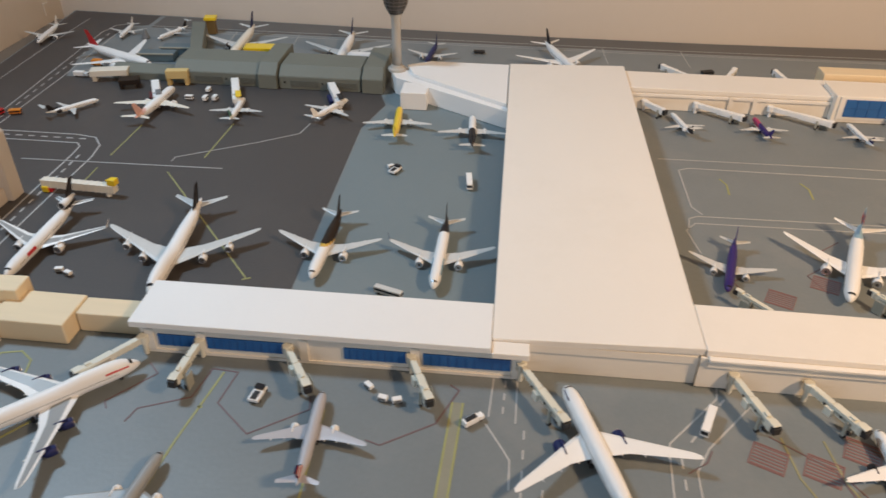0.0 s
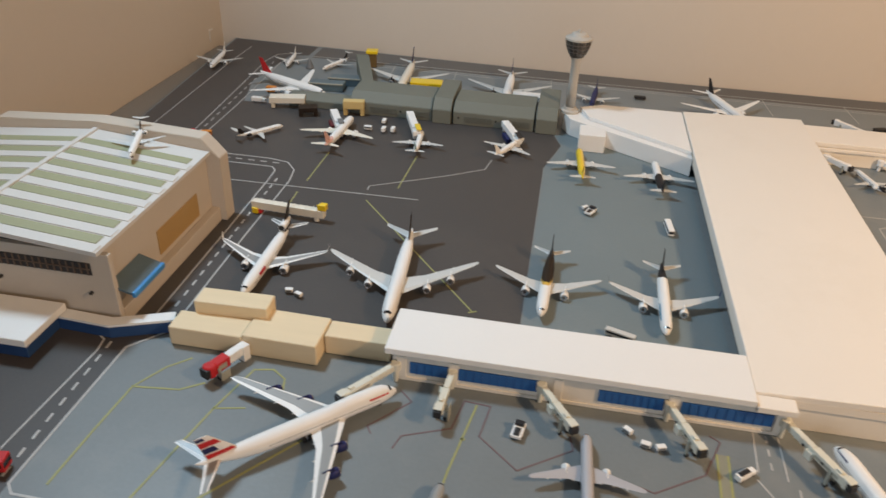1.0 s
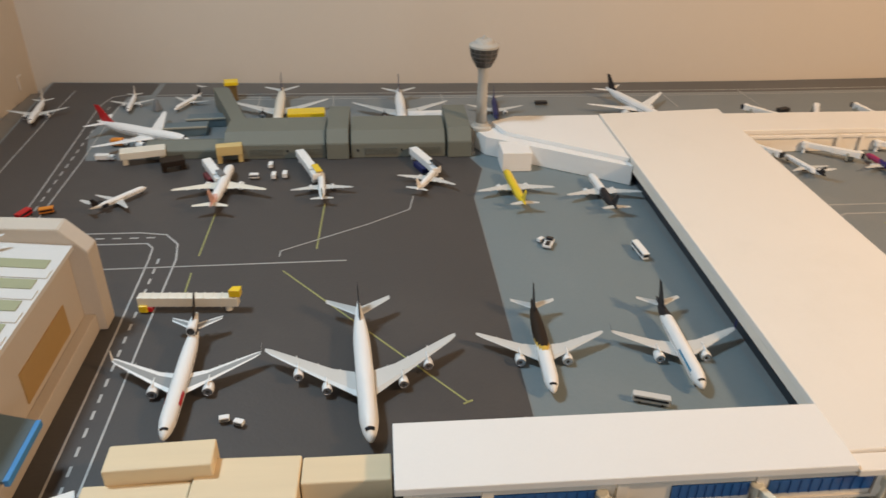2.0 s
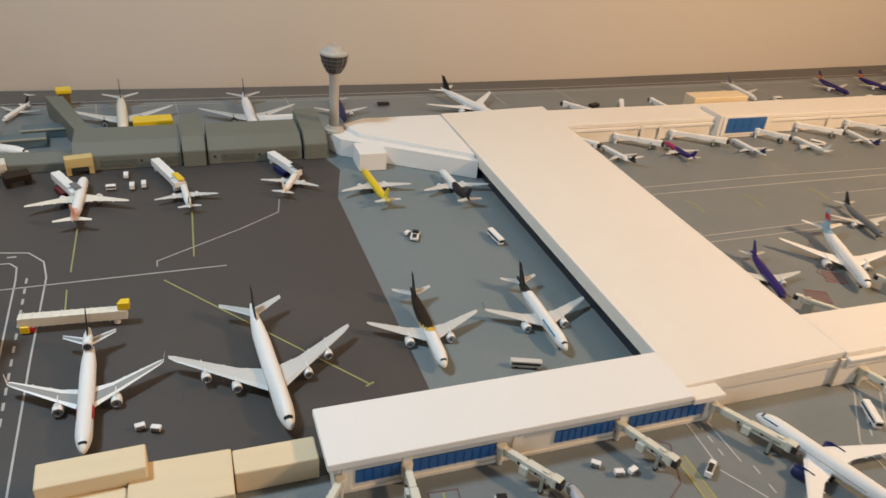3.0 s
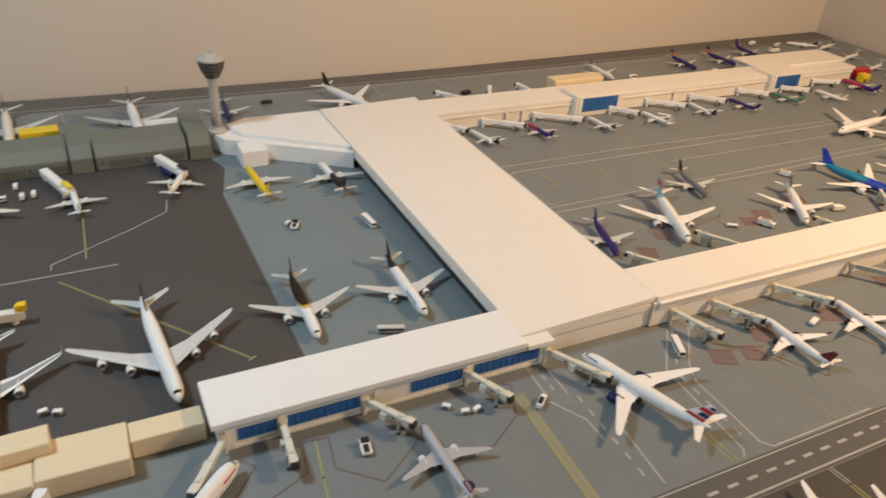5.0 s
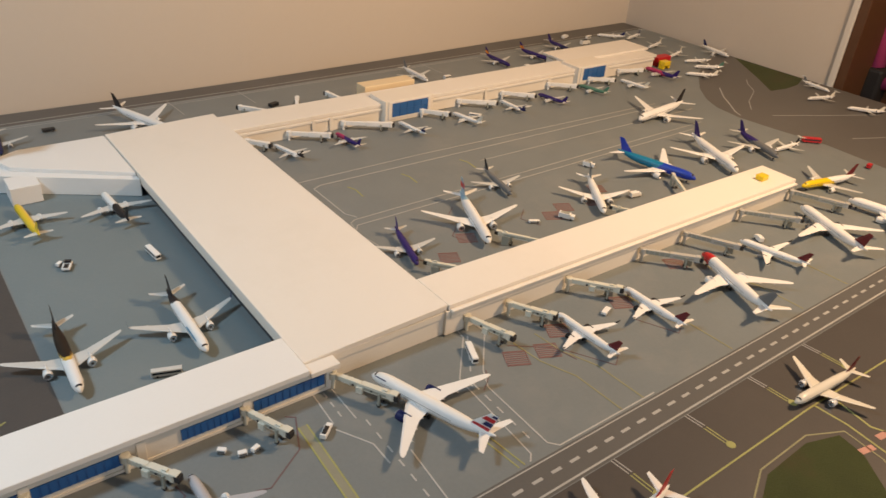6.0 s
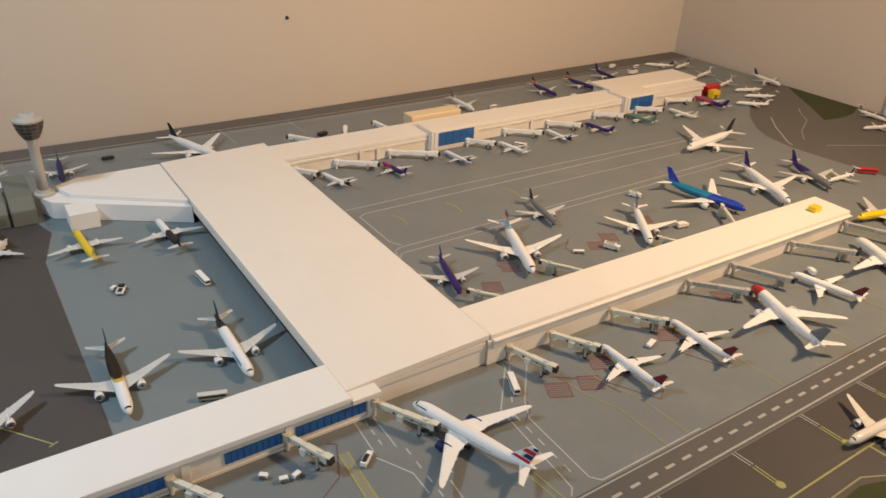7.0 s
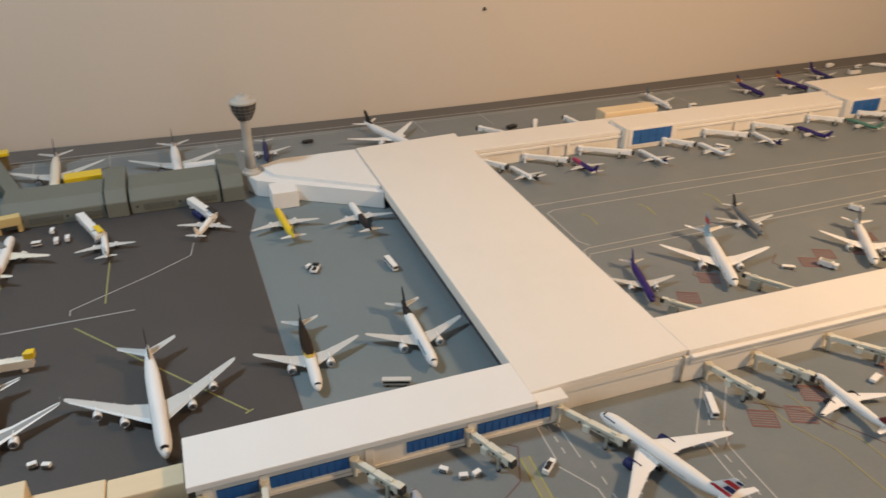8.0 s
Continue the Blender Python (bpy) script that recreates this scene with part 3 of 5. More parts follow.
part("base", lathe([(0, 0.0150), (0.004, 0.0150), (0.006, 0.0110), (0.010, 0.0100)], 24), CONCRETE, tower, smooth=False)
part("shaft", lathe([(0.010, 0.0080), (0.05, 0.0073), (0.090, 0.0075), (0.094, 0.0096), (0.0965, 0.0096)], 24), CONCRETE, tower, smooth=True)
cab = part("cab", lathe([(0.0965, 0.0115), (0.100, 0.0130), (0.112, 0.0180), (0.1245, 0.0205)], 24), mat("dark_cab_glazing", (0.07, 0.065, 0.06), 0.25, vary=0.2), tower, "dark flared glazed cab")
for i in range(16):
    a = 2 * math.pi * i / 16
    bm = bmesh.new()
    for r0, z0, r1, z1 in ((0.0137, 0.1010, 0.0184, 0.1120), (0.0184, 0.1120, 0.0208, 0.1245)):
        p, q = Vector((r0 * math.cos(a), r0 * math.sin(a), z0)), Vector((r1 * math.cos(a), r1 * math.sin(a), z1))
        t = Vector((-math.sin(a), math.cos(a), 0)) * 0.0004
        o = Vector((math.cos(a), math.sin(a), 0)) * 0.0006
        add_loft(bm, [[p - t, p + t, p + t + o, p - t + o], [q - t, q + t, q + t + o, q - t + o]])
    part("mullion", bm, CABGREY, cab)
for z, r in ((0.1055, 0.0160), (0.112, 0.0187), (0.118, 0.0197)):
    part("ring", lathe([(z - 0.0005, r), (z + 0.0005, r + 0.0002)], 24), CABGREY, cab)
part("roof", lathe([(0.1246, 0.0212), (0.1275, 0.0212), (0.1305, 0.0150), (0.1345, 0.0120), (0.1360, 0.0085)], 24), CONCRETE, tower)
part("mast", lathe([(0.1360, 0.003), (0.1395, 0.0024), (0.141, 0.001)], 10), CONCRETE, tower)
tower.scale = (0.95, 0.95, 0.925)

# grey terminal halls
def grey_hall(x0, x1, y0, y1, h, grilles):
    hall = tagged(new("terminal_hall"), "olive-grey card terminal hall with recessed grilles", "terminal model", "olive-grey terminal halls")
    bm = bmesh.new()
    prof = [(y0, 0.0005), (y0, h * 0.62), (y0 + 0.018, h), (y1, h), (y1, 0.0005)]
    add_loft(bm, [[(x0, y, z) for y, z in prof], [(x1, y, z) for y, z in prof]])
    bmesh.ops.bevel(bm, geom=list(bm.edges), offset=0.0008, segments=2, affect="EDGES")
    part("body", bm, OLIVE, hall)
    for gx0, gx1 in grilles:
        g = part("grille", box(gx0, gx1, y0 - 0.0006, y0 + 0.0005, h * 0.16, h * 0.44), OLIVEDARK, hall, "dark recessed grille")
        for i in range(5):
            z = h * (0.19 + 0.055 * i)
            part("slat", box(gx0, gx1, y0 - 0.0010, y0 - 0.0005, z, z + 0.0006), OLIVE, g)
        for vx in (gx0 - 0.009, gx1 + 0.006):
            if x0 + 0.002 < vx < x1 - 0.002:
                part("vent", box(vx - 0.0014, vx + 0.0014, y0 - 0.0006, y0 + 0.0005, h * 0.30, h * 0.39), BLACK, hall)
    return hall


grey_hall(-0.533, -0.398, 0.598, 0.668, 0.034, [(-0.50, -0.455), (-0.425, -0.402)])
grey_hall(-0.396, -0.366, 0.592, 0.700, 0.038, [])
grey_hall(-0.363, -0.234, 0.596, 0.668, 0.034, [(-0.345, -0.30), (-0.275, -0.24)])
grey_hall(-0.231, -0.198, 0.592, 0.700, 0.038, [])
grey_hall(-0.640, -0.535, 0.603, 0.628, 0.020, [])
ramp = tagged(new("sloping_hall"), "long olive-grey hall with a sloping roof", "terminal model")
part("body", prism([(-0.533, 0.669), (-0.512, 0.669), (-0.56, 0.815), (-0.585, 0.815)], 0.0005, 0.031, 0.001), OLIVE, ramp)
stand = thing("sign_post_block", -0.562, 0.845, 0.0, 10, "brown block with a yellow cap", "wooden block")
part("body", box(-0.008, 0.008, -0.008, 0.008, 0.0004, 0.026, 0.001), mat("brown_block_paint", (0.16, 0.10, 0.03), 0.6), stand)
part("cap", box(-0.011, 0.011, -0.010, 0.010, 0.0262, 0.032, 0.001), P["yellow"], stand, "bright yellow cap")

# ---- hangar ----
hangar = tagged(new("hangar"), "beige card hangar with a striped white and olive roof", "hangar")
HX0, HX1, HY0, HY1 = -0.868, -0.582, -0.004, 0.216
part("front_wall", box(HX0, HX1, HY0, HY0 + 0.006, 0.0005, 0.082, 0.0008), HANGAR, hangar)
part("side_wall", box(HX1 - 0.016, HX1 - 0.010, HY0 + 0.0062, HY1, 0.0005, 0.088, 0.0006), HANGAR, hangar)
part("side_wall", box(HX0, HX0 + 0.006, HY0 + 0.0062, HY1, 0.0005, 0.088, 0.0006), HANGAR, hangar)
part("side_sill", box(HX1 - 0.0098, HX1, HY0 + 0.0062, HY1, 0.0005, 0.018, 0.0008), HANGAR, hangar)
bm = bmesh.new()
prof = [(HX0 - 0.004, 0.0005), (HX1 + 0.007, 0.0005), (HX1 + 0.007, 0.082), (HX1 - 0.014, 0.105), (-0.725, 0.112), (HX0 + 0.014, 0.104), (HX0 - 0.004, 0.086)]
add_loft(bm, [[(x, HY1 + 0.0002, z) for x, z in prof], [(x, HY1 + 0.022, z) for x, z in prof]])
bmesh.ops.bevel(bm, geom=list(bm.edges), offset=0.0008, segments=2, affect="EDGES")
part("gable_frame", bm, HANGAR, hangar, "beige canted end frame")
ridge, ze, zr = -0.725, 0.090, 0.103
bm = bmesh.new()
prof = [(HX0 - 0.002, ze - 0.004), (ridge, zr - 0.004), (HX1 - 0.004, ze - 0.004), (HX1 - 0.004, ze), (ridge, zr), (HX0 - 0.002, ze)]
add_loft(bm, [[(x, HY0 - 0.010, z) for x, z in prof], [(x, HY1, z) for x, z in prof]])
part("roof", bm, HANGARROOF, hangar, "white sheet roof")
for i in range(7):
    y = HY0 + 0.004 + i * 0.0295
    for xa, xb, za, zb in ((HX1 - 0.012, ridge + 0.004, ze + 0.0008, zr - 0.0003), (ridge - 0.004, HX0 + 0.006, zr - 0.0003, ze + 0.0008)):
        bm = bmesh.new()
        add_loft(bm, [[(xa, y, za - 0.001), (xa, y + 0.013, za - 0.001), (xa, y + 0.013, za + 0.0007), (xa, y, za + 0.0007)], [(xb, y, zb - 0.001), (xb, y + 0.013, zb - 0.001), (xb, y + 0.013, zb + 0.0007), (xb, y, zb + 0.0007)]])
        part("roof_strip", bm, HANGARGREEN, hangar, "olive green roof strip")
    for xa, xb, za, zb in ((HX1 - 0.006, ridge, ze, zr), (ridge, HX0 + 0.002, zr, ze)):
        bm = bmesh.new()
        add_loft(bm, [[(xa, y - 0.0145, za - 0.001), (xa, y - 0.0015, za - 0.001), (xa, y - 0.0015, za + 0.0012), (xa, y - 0.0145, za + 0.0012)], [(xb, y - 0.0145, zb - 0.001), (xb, y - 0.0015, zb - 0.001), (xb, y - 0.0015, zb + 0.0012), (xb, y - 0.0145, zb + 0.0012)]])
        part("roof_strip", bm, HANGARROOF, hangar, "white roof strip")
part("ridge_cap", box(ridge - 0.003, ridge + 0.003, HY0 - 0.010, HY1, zr - 0.001, zr + 0.0022, 0.0005), HANGARROOF, hangar)
BROWNSLAT = mat("brown_slat", (0.13, 0.09, 0.065), 0.6)
for lx0, lx1 in ((-0.705, -0.602), (-0.840, -0.735)):
    slot = part("louvre", box(lx0, lx1, HY0 - 0.0008, HY0 + 0.001, 0.058, 0.071), BLACK, hangar, "dark louvre slot")
    part("slat", box(lx0, lx1, HY0 - 0.0016, HY0 - 0.0007, 0.0640, 0.0650), BROWNSLAT, slot)
    for i in range(15):
        x = lx0 + (lx1 - lx0) * (i + 0.5) / 15
        part("slat", box(x - 0.0006, x + 0.0006, HY0 - 0.0016, HY0 - 0.0007, 0.058, 0.071), BROWNSLAT, slot)
part("door", box(HX1 - 0.0099, HX1 - 0.0088, 0.092, 0.182, 0.0240, 0.0520), TAN, hangar, "tan sheet door")
bm = bmesh.new()
add_loft(bm, [[(-0.5915, y, 0.0475), (-0.5915, y, 0.0450), (-0.5690, y, 0.0375), (-0.5690, y, 0.0400)] for y in (0.000, 0.056)])
canopy = part("canopy", bm, TEALGREY, hangar, "sloping grey canopy with a bright blue edge")
part("canopy_edge", box(-0.5688, -0.5650, 0.000, 0.056, 0.0350, 0.0405, 0.0005), BRIGHTBLUE, canopy)
for x, z in ((-0.70, 0.043), (-0.607, 0.038)):
    part("vent_knob", lathe([(HY0 - 0.003, 0.0018), (HY0, 0.0018)], 8, "y", (x, 0, z)), BLACK, hangar)

# ---- low walls and blocks ----
low = tagged(new("low_walkway"), "low blue walkway with a white flat top", "walkway model")
bend = [(-0.640, -0.013), (-0.586, -0.016), (-0.5315, 0.006)]
bm = bmesh.new()
add_stroke(bm, bend, 0.010, 0.0005, 0.0135)
part("wall", bm, NAVY, low, "dark blue wall")
bm = bmesh.new()
add_stroke(bm, bend, 0.013, 0.0136, 0.0160)
part("top", bm, WHITECARD, low)
hut = tagged(new("white_building"), "low white-roofed building with a dark blue band", "building model")
part("body", box(-0.86, -0.640, -0.064, -0.016, 0.0005, 0.0175, 0.0006), NAVY, hut, "dark blue band")
part("roof", box(-0.87, -0.634, -0.070, -0.010, 0.0177, 0.0255, 0.001), WHITECARD, hut)


def wooden_block(x0, x1, y0, y1, z0, z1, turn=0):
    bm = box(x0, x1, y0, y1, z0, z1, 0.0014)
    c = Vector(((x0 + x1) / 2, (y0 + y1) / 2, 0))
    bmesh.ops.transform(bm, matrix=Matrix.Translation(c) @ Matrix.Rotation(radians(turn), 4, "Z") @ Matrix.Translation(-c), verts=bm.verts)
    return tagged(part("wooden_block", bm, BALSA), "pale bare wooden block used as a building", "wooden block", "bare wooden blocks")


wooden_block(-0.527, -0.455, -0.017, 0.0105, 0.0005, 0.021)
wooden_block(-0.4545, -0.383, -0.017, 0.028, 0.0005, 0.023, -1)
wooden_block(-0.382, -0.3205, 0.002, 0.0265, 0.0005, 0.0215)
wooden_block(-0.513, -0.441, 0.0108, 0.035, 0.0005, 0.034, 2)


# ---- jet bridges ----
def jet_bridge(x0, y0, x1, y1, z=0.0145, scale=1.0, cabcolour=None, light=BRIDGE, dock=True, sides=None, outer=None):
    """A boarding bridge from a terminal wall at (x0, y0) to an aircraft at (x1, y1)."""
    length, turn = math.hypot(x1 - x0, y1 - y0), math.degrees(math.atan2(y1 - y0, x1 - x0))
    jb = thing("jet_bridge", x0, y0, 0, turn, "cream jet bridge on wheeled columns" if cabcolour is None else "cream jet bridge with a coloured cab", "jet bridge", "jet bridges")
    w, h = 0.0027 * scale, 0.0056 * scale
    if dock:
        part("rotunda", lathe([(0.0005, 0.0022), (z - 0.001, 0.0022), (z - 0.0008, 0.0046 * scale), (z + h + 0.0006, 0.0046 * scale), (z + h + 0.0012, 0.0036)], 14), light, jb)
    else:
        part("rotunda", box(-0.004, 0.004, -w * 1.2, w * 1.2, 0.0005, z + h, 0.0005), light, jb)
    mid = length * 0.48
    t1 = part("tunnel", box(0.004, mid, -w, w, z, z + h, 0.0004), sides or light, jb)
    part("roof_strip", box(0.004, mid - 0.003, -w * 0.9, w * 0.9, z + h, z + h + 0.0005), light, t1)
    for i in range(4):
        x = 0.008 + (mid - 0.01) * i / 4
        part("rib", box(x, x + 0.0009, -w - 0.0004, w + 0.0004, z - 0.0003, z + h + 0.0003), light, t1)
    t2 = part("outer_tunnel", box(mid - 0.002, length - 0.008, -w * 1.22, w * 1.22, z - 0.0008, z + h + 0.0009, 0.0004), outer or light, jb)
    part("side_panel", box(mid + 0.002, length - 0.012, -w * 1.22 - 0.0003, w * 1.22 + 0.0003, z + 0.0012, z + h - 0.0018), sides or BRIDGEDARK, t2)
    cabin = part("cab", lathe([(z - 0.001, w * 1.5), (z + h + 0.001, w * 1.5), (z + h + 0.0018, w * 1.2)], 12, "z", (length - 0.006, 0, 0)), cabcolour or light, jb)
    part("bellows", box(length - 0.004, length + 0.0012, -w * 1.25, w * 1.25, z - 0.0006, z + h + 0.0004, 0.0005), BLACK, cabin, "black folding bellows")
    bm = bmesh.new()
    for s in (-1, 1):
        add_box(bm, length * 0.74 - 0.0012, length * 0.74 + 0.0012, s * w * 1.5 - 0.0009, s * w * 1.5 + 0.0009, 0.003, z + h * 0.6)
    add_box(bm, length * 0.74 - 0.0016, length * 0.74 + 0.0016, -w * 1.5, w * 1.5, z - 0.0032, z - 0.0012)
    col = part("wheel_column", bm, BRIDGEDARK, jb)
    for s in (-1, 1):
        part("wheel", lathe([(s * w * 1.3 - 0.0012, 0.0021), (s * w * 1.3 + 0.0012, 0.0021)], 10, "y", (length * 0.74, 0, 0.0026)), BLACK, col)
    bm = bmesh.new()
    for i in range(5):
        add_box(bm, length - 0.013 - 0.0016 * i, length - 0.0114 - 0.0016 * i, w * 1.35, w * 1.35 + 0.0035, z - 0.0022 * (i + 1), z - 0.0022 * (i + 1) + 0.0007)
    add_box(bm, length - 0.021, length - 0.0105, w * 1.35 + 0.0030, w * 1.35 + 0.0035, 0.0006, z + 0.001)
    part("service_stair", bm, BRIDGEDARK, jb)
    if length > 0.045 and light is BRIDGE:
        part("lift_box", box(mid - 0.006, mid + 0.001, -w * 2.2, -w * 1.05, z - 0.0045, z + h * 0.55, 0.0004), light, jb)
        part("roof_unit", box(length - 0.0165, length - 0.0115, -w * 0.7, w * 0.5, z + h + 0.0009, z + h + 0.0026, 0.0004), light, t2)
        for f in (0.34, 0.62):
            part("cable_loop", lathe([(-w * 1.22 - 0.0008, 0.0012), (-w * 1.22 - 0.0002, 0.0012)], 8, "y", (length * f, 0, z + h * 0.45)), BLACK, t2)
        part("hood", box(length - 0.0085, length - 0.0005, -w * 1.35, w * 1.35, z + h + 0.0010, z + h + 0.0022, 0.0005), light, cabin)
    return jb


for row in ((-0.258, -0.019, -0.262, -0.072), (-0.180, -0.019, -0.150, -0.066), (-0.072, -0.019, -0.050, -0.070), (-0.309, -0.020, -0.346, -0.072),
            (0.022, -0.018, 0.058, -0.082), (0.199, -0.012, 0.219, -0.070), (0.259, -0.016, 0.288, -0.066), (0.358, -0.016, 0.400, -0.068),
            (0.499, -0.016, 0.552, -0.074), (0.592, -0.016, 0.630, -0.084), (0.728, -0.016, 0.788, -0.082), (0.868, -0.016, 0.905, -0.096)):
    jet_bridge(*row, light=BRIDGEGLASS if row[0] > 0.45 else BRIDGE, sides=BRIDGEDARK if row[0] > 0.45 else None)
for row in ((0.278, 0.057, 0.229, 0.114, 0.013, 0.7), (0.412, 0.057, 0.360, 0.128, 0.013, 0.7), (0.592, 0.058, 0.562, 0.100, 0.013, 0.7), (0.70, 0.058, 0.748, 0.13, 0.013, 0.7)):
    jet_bridge(*row)
for x0, y0, x1, y1 in ((0.200, 0.583, 0.226, 0.548), (0.276, 0.583, 0.338, 0.540), (0.384, 0.583, 0.461, 0.534), (0.549, 0.570, 0.588, 0.530), (0.650, 0.583, 0.713, 0.538), (0.764, 0.583, 0.817, 0.536), (0.897, 0.583, 0.947, 0.542), (1.012, 0.570, 1.062, 0.536), (1.126, 0.583, 1.189, 0.560)):
    jet_bridge(x0, y0, x1, y1, 0.0100, 1.1, None, WHITECARD, True, WHITECARD)
for x0, x1 in ((0.28, 0.24), (0.335, 0.36), (0.43, 0.42)):
    jet_bridge(x0, 0.668, x1, 0.715, 0.0200, 1.1, None, WHITECARD, True, WHITECARD)
# plain boxed boarding bridges with coloured ends beside the grey halls
def card_bridge(x0, y0, x1, y1, skin, end, base=None, top=0.0175, width=0.0115, label="plain white boxed jet bridge with a coloured end"):
    """A boxed boarding bridge on a coloured base, its free end at (x1, y1)."""
    length, turn = math.hypot(x1 - x0, y1 - y0), math.degrees(math.atan2(y1 - y0, x1 - x0))
    jb = thing("jet_bridge", x0, y0, 0, turn, label, "jet bridge", "jet bridges")
    w = width / 2
    t1 = part("tunnel", box(0, length * 0.82, -w, w, top - 0.0095, top, 0.0006), skin, jb)
    part("roof_strip", box(0.002, length * 0.80, -w * 0.55, w * 0.55, top, top + 0.0004), skin, t1)
    for f in (0.2, 0.4, 0.6):
        part("rib", box(length * f, length * f + 0.0008, -w - 0.0003, w + 0.0003, top - 0.0092, top + 0.0005), skin, t1)
    part("cab", box(length * 0.82 + 0.0004, length, -w * 1.05, w * 1.05, top - 0.010, top - 0.0022, 0.0008), skin, jb)
    part("cab_roof", box(length * 0.74, length * 1.02, -w * 0.2, w * 1.25, top + 0.0005, top + 0.0024, 0.0007), end, jb)
    if base:
        part("base", box(length * 0.34, length * 0.72, -w * 2.0, w * 0.4, 0.0012, top - 0.0098, 0.0006), base, jb)
    part("post", box(length * 0.03, length * 0.10, -w * 0.6, w * 0.6, 0.0012, top - 0.0094), skin, jb)
    part("leg", box(length * 0.86, length * 0.93, -w * 0.8, w * 0.8, 0.0012, top - 0.0098), skin, jb)
    return jb


card_bridge(-0.432, 0.590, -0.404, 0.514, PLANEWHITE, P["yellow"])
card_bridge(-0.279, 0.591, -0.251, 0.524, PLANEWHITE, BLACK, P["navy"])
card_bridge(-0.551, 0.566, -0.523, 0.508, PLANEWHITE, P["slate"], P["maroon"])
jet_bridge(-0.452, -0.021, -0.470, -0.062, 0.0085, 1.45, P["red"], PLANEWHITE, False, None, P["red"])
bar = thing("jet_bridge", -0.554, 0.247, 0, -3.5, "long cream ribbed bridge with a yellow flag end", "jet bridge", "jet bridges")
beam = part("tunnel", box(0, 0.094, -0.0048, 0.0048, 0.0065, 0.0165, 0.0006), P["cream"], bar)
for i in range(11):
    part("rib", box(0.004 + i * 0.0082, 0.0048 + i * 0.0082, -0.0052, 0.0052, 0.0062, 0.0169), P["cream"], beam)
part("flag_block", prism([(0.086, -0.004), (0.097, -0.0046), (0.097, 0.0046), (0.089, 0.004)], 0.0170, 0.0245, 0.0006), P["yellow"], bar, "bright yellow wedge on the roof")
part("base", box(0.001, 0.009, -0.0072, 0.001, 0.0013, 0.0085, 0.0006), P["yellow"], bar, "yellow base")
part("base_block", box(0.006, 0.013, -0.0058, 0.002, 0.0013, 0.0064, 0.0005), P["red"], bar)
part("leg", lathe([(0.0013, 0.0034), (0.0066, 0.0034)], 12, "z", (0.084, -0.001, 0)), P["cream"], bar)

# ---- aircraft ----
# kind: length, span, fuselage radius, wing root (share of the length), sweep (degrees), engines along the half span, engine size
KINDS = {
    "jumbo": (0.174, 0.164, 0.0076, 0.27, 38, (0.38, 0.66), 0.0042),
    "trijet": (0.146, 0.122, 0.0066, 0.33, 35, (0.36,), 0.0046),
    "wide": (0.148, 0.146, 0.0073, 0.30, 33, (0.33,), 0.0052),
    "heavy": (0.160, 0.150, 0.0078, 0.31, 33, (0.34,), 0.0055),
    "mid": (0.126, 0.114, 0.0062, 0.31, 31, (0.36,), 0.0045),
    "narrow": (0.098, 0.088, 0.0048, 0.32, 26, (0.36,), 0.0034),
    "small": (0.076, 0.068, 0.0038, 0.36, 26, (0.36,), 0.0026),
    "rearjet": (0.078, 0.060, 0.0036, 0.44, 25, (), 0.0024),
}
SHAPES = {}
RAW = ((0.0, 0.04), (0.006, 0.25), (0.02, 0.46), (0.045, 0.68), (0.075, 0.85), (0.11, 0.96), (0.15, 1.0), (0.25, 1.0), (0.36, 1.0), (0.48, 1.0), (0.58, 1.0), (0.66, 0.99), (0.72, 0.94), (0.78, 0.84), (0.84, 0.69), (0.90, 0.49), (0.95, 0.31), (0.985, 0.17), (1.0, 0.07))

STATIONS = [RAW[0]]
for (sa, ra), (sb, rb) in zip(RAW, RAW[1:]):
    steps = max(1, round((sb - sa) / 0.022))
    STATIONS += [(sa + (sb - sa) * i / steps, ra + (rb - ra) * i / steps) for i in range(1, steps + 1)]


def fuselage_mesh(kind, livery):
    L, span, R, *_ = KINDS[kind]
    bm = bmesh.new()
    n = 18
    rings = []
    for s, r in STATIONS:
        drop = -0.30 * R * (1 - r) if s < 0.2 else 0.72 * R * (1 - r)
        ring = []
        for i in range(n):
            a = 2 * math.pi * i / n
            y, z = r * R * math.cos(a), r * R * 1.04 * math.sin(a)
            if kind == "jumbo" and 0.02 < s < 0.40 and z > 0:
                z *= 1 + 0.30 * min(1, (s - 0.02) / 0.05) * min(1, (0.40 - s) / 0.14)
                y *= 1 - 0.10 * math.sin(a)
            if 0.28 < s < 0.60 and z < 0:
                z *= 1.12
            ring.append((-s * L, y, z + drop))
        rings.append(ring)
    bands = add_loft(bm, rings)
    cut, nose = livery.get("cut", 9), livery.get("nose_cut", -1)
    for b, band in enumerate(bands):
        s = (STATIONS[b][0] + STATIONS[b + 1][0]) / 2
        for i, f in enumerate(band):
            up = math.sin(2 * math.pi * (i + 0.5) / n)
            lean = s + livery.get("slant", 0.10) * up
            if lean > cut:
                f.material_index = 1
            elif lean > cut - livery.get("stripe", 0):
                f.material_index = 3
            elif s < nose:
                f.material_index = 2
            elif livery.get("belly") and up < -0.45:
                f.material_index = 3
    return bm


def wing_section(x, y, z, chord, thick):
    return [(x, y, z), (x - 0.18 * chord, y, z + thick * 0.6), (x - 0.72 * chord, y, z + thick * 0.32), (x - chord, y, z), (x - 0.55 * chord, y, z - thick * 0.25), (x - 0.18 * chord, y, z - thick * 0.4)]


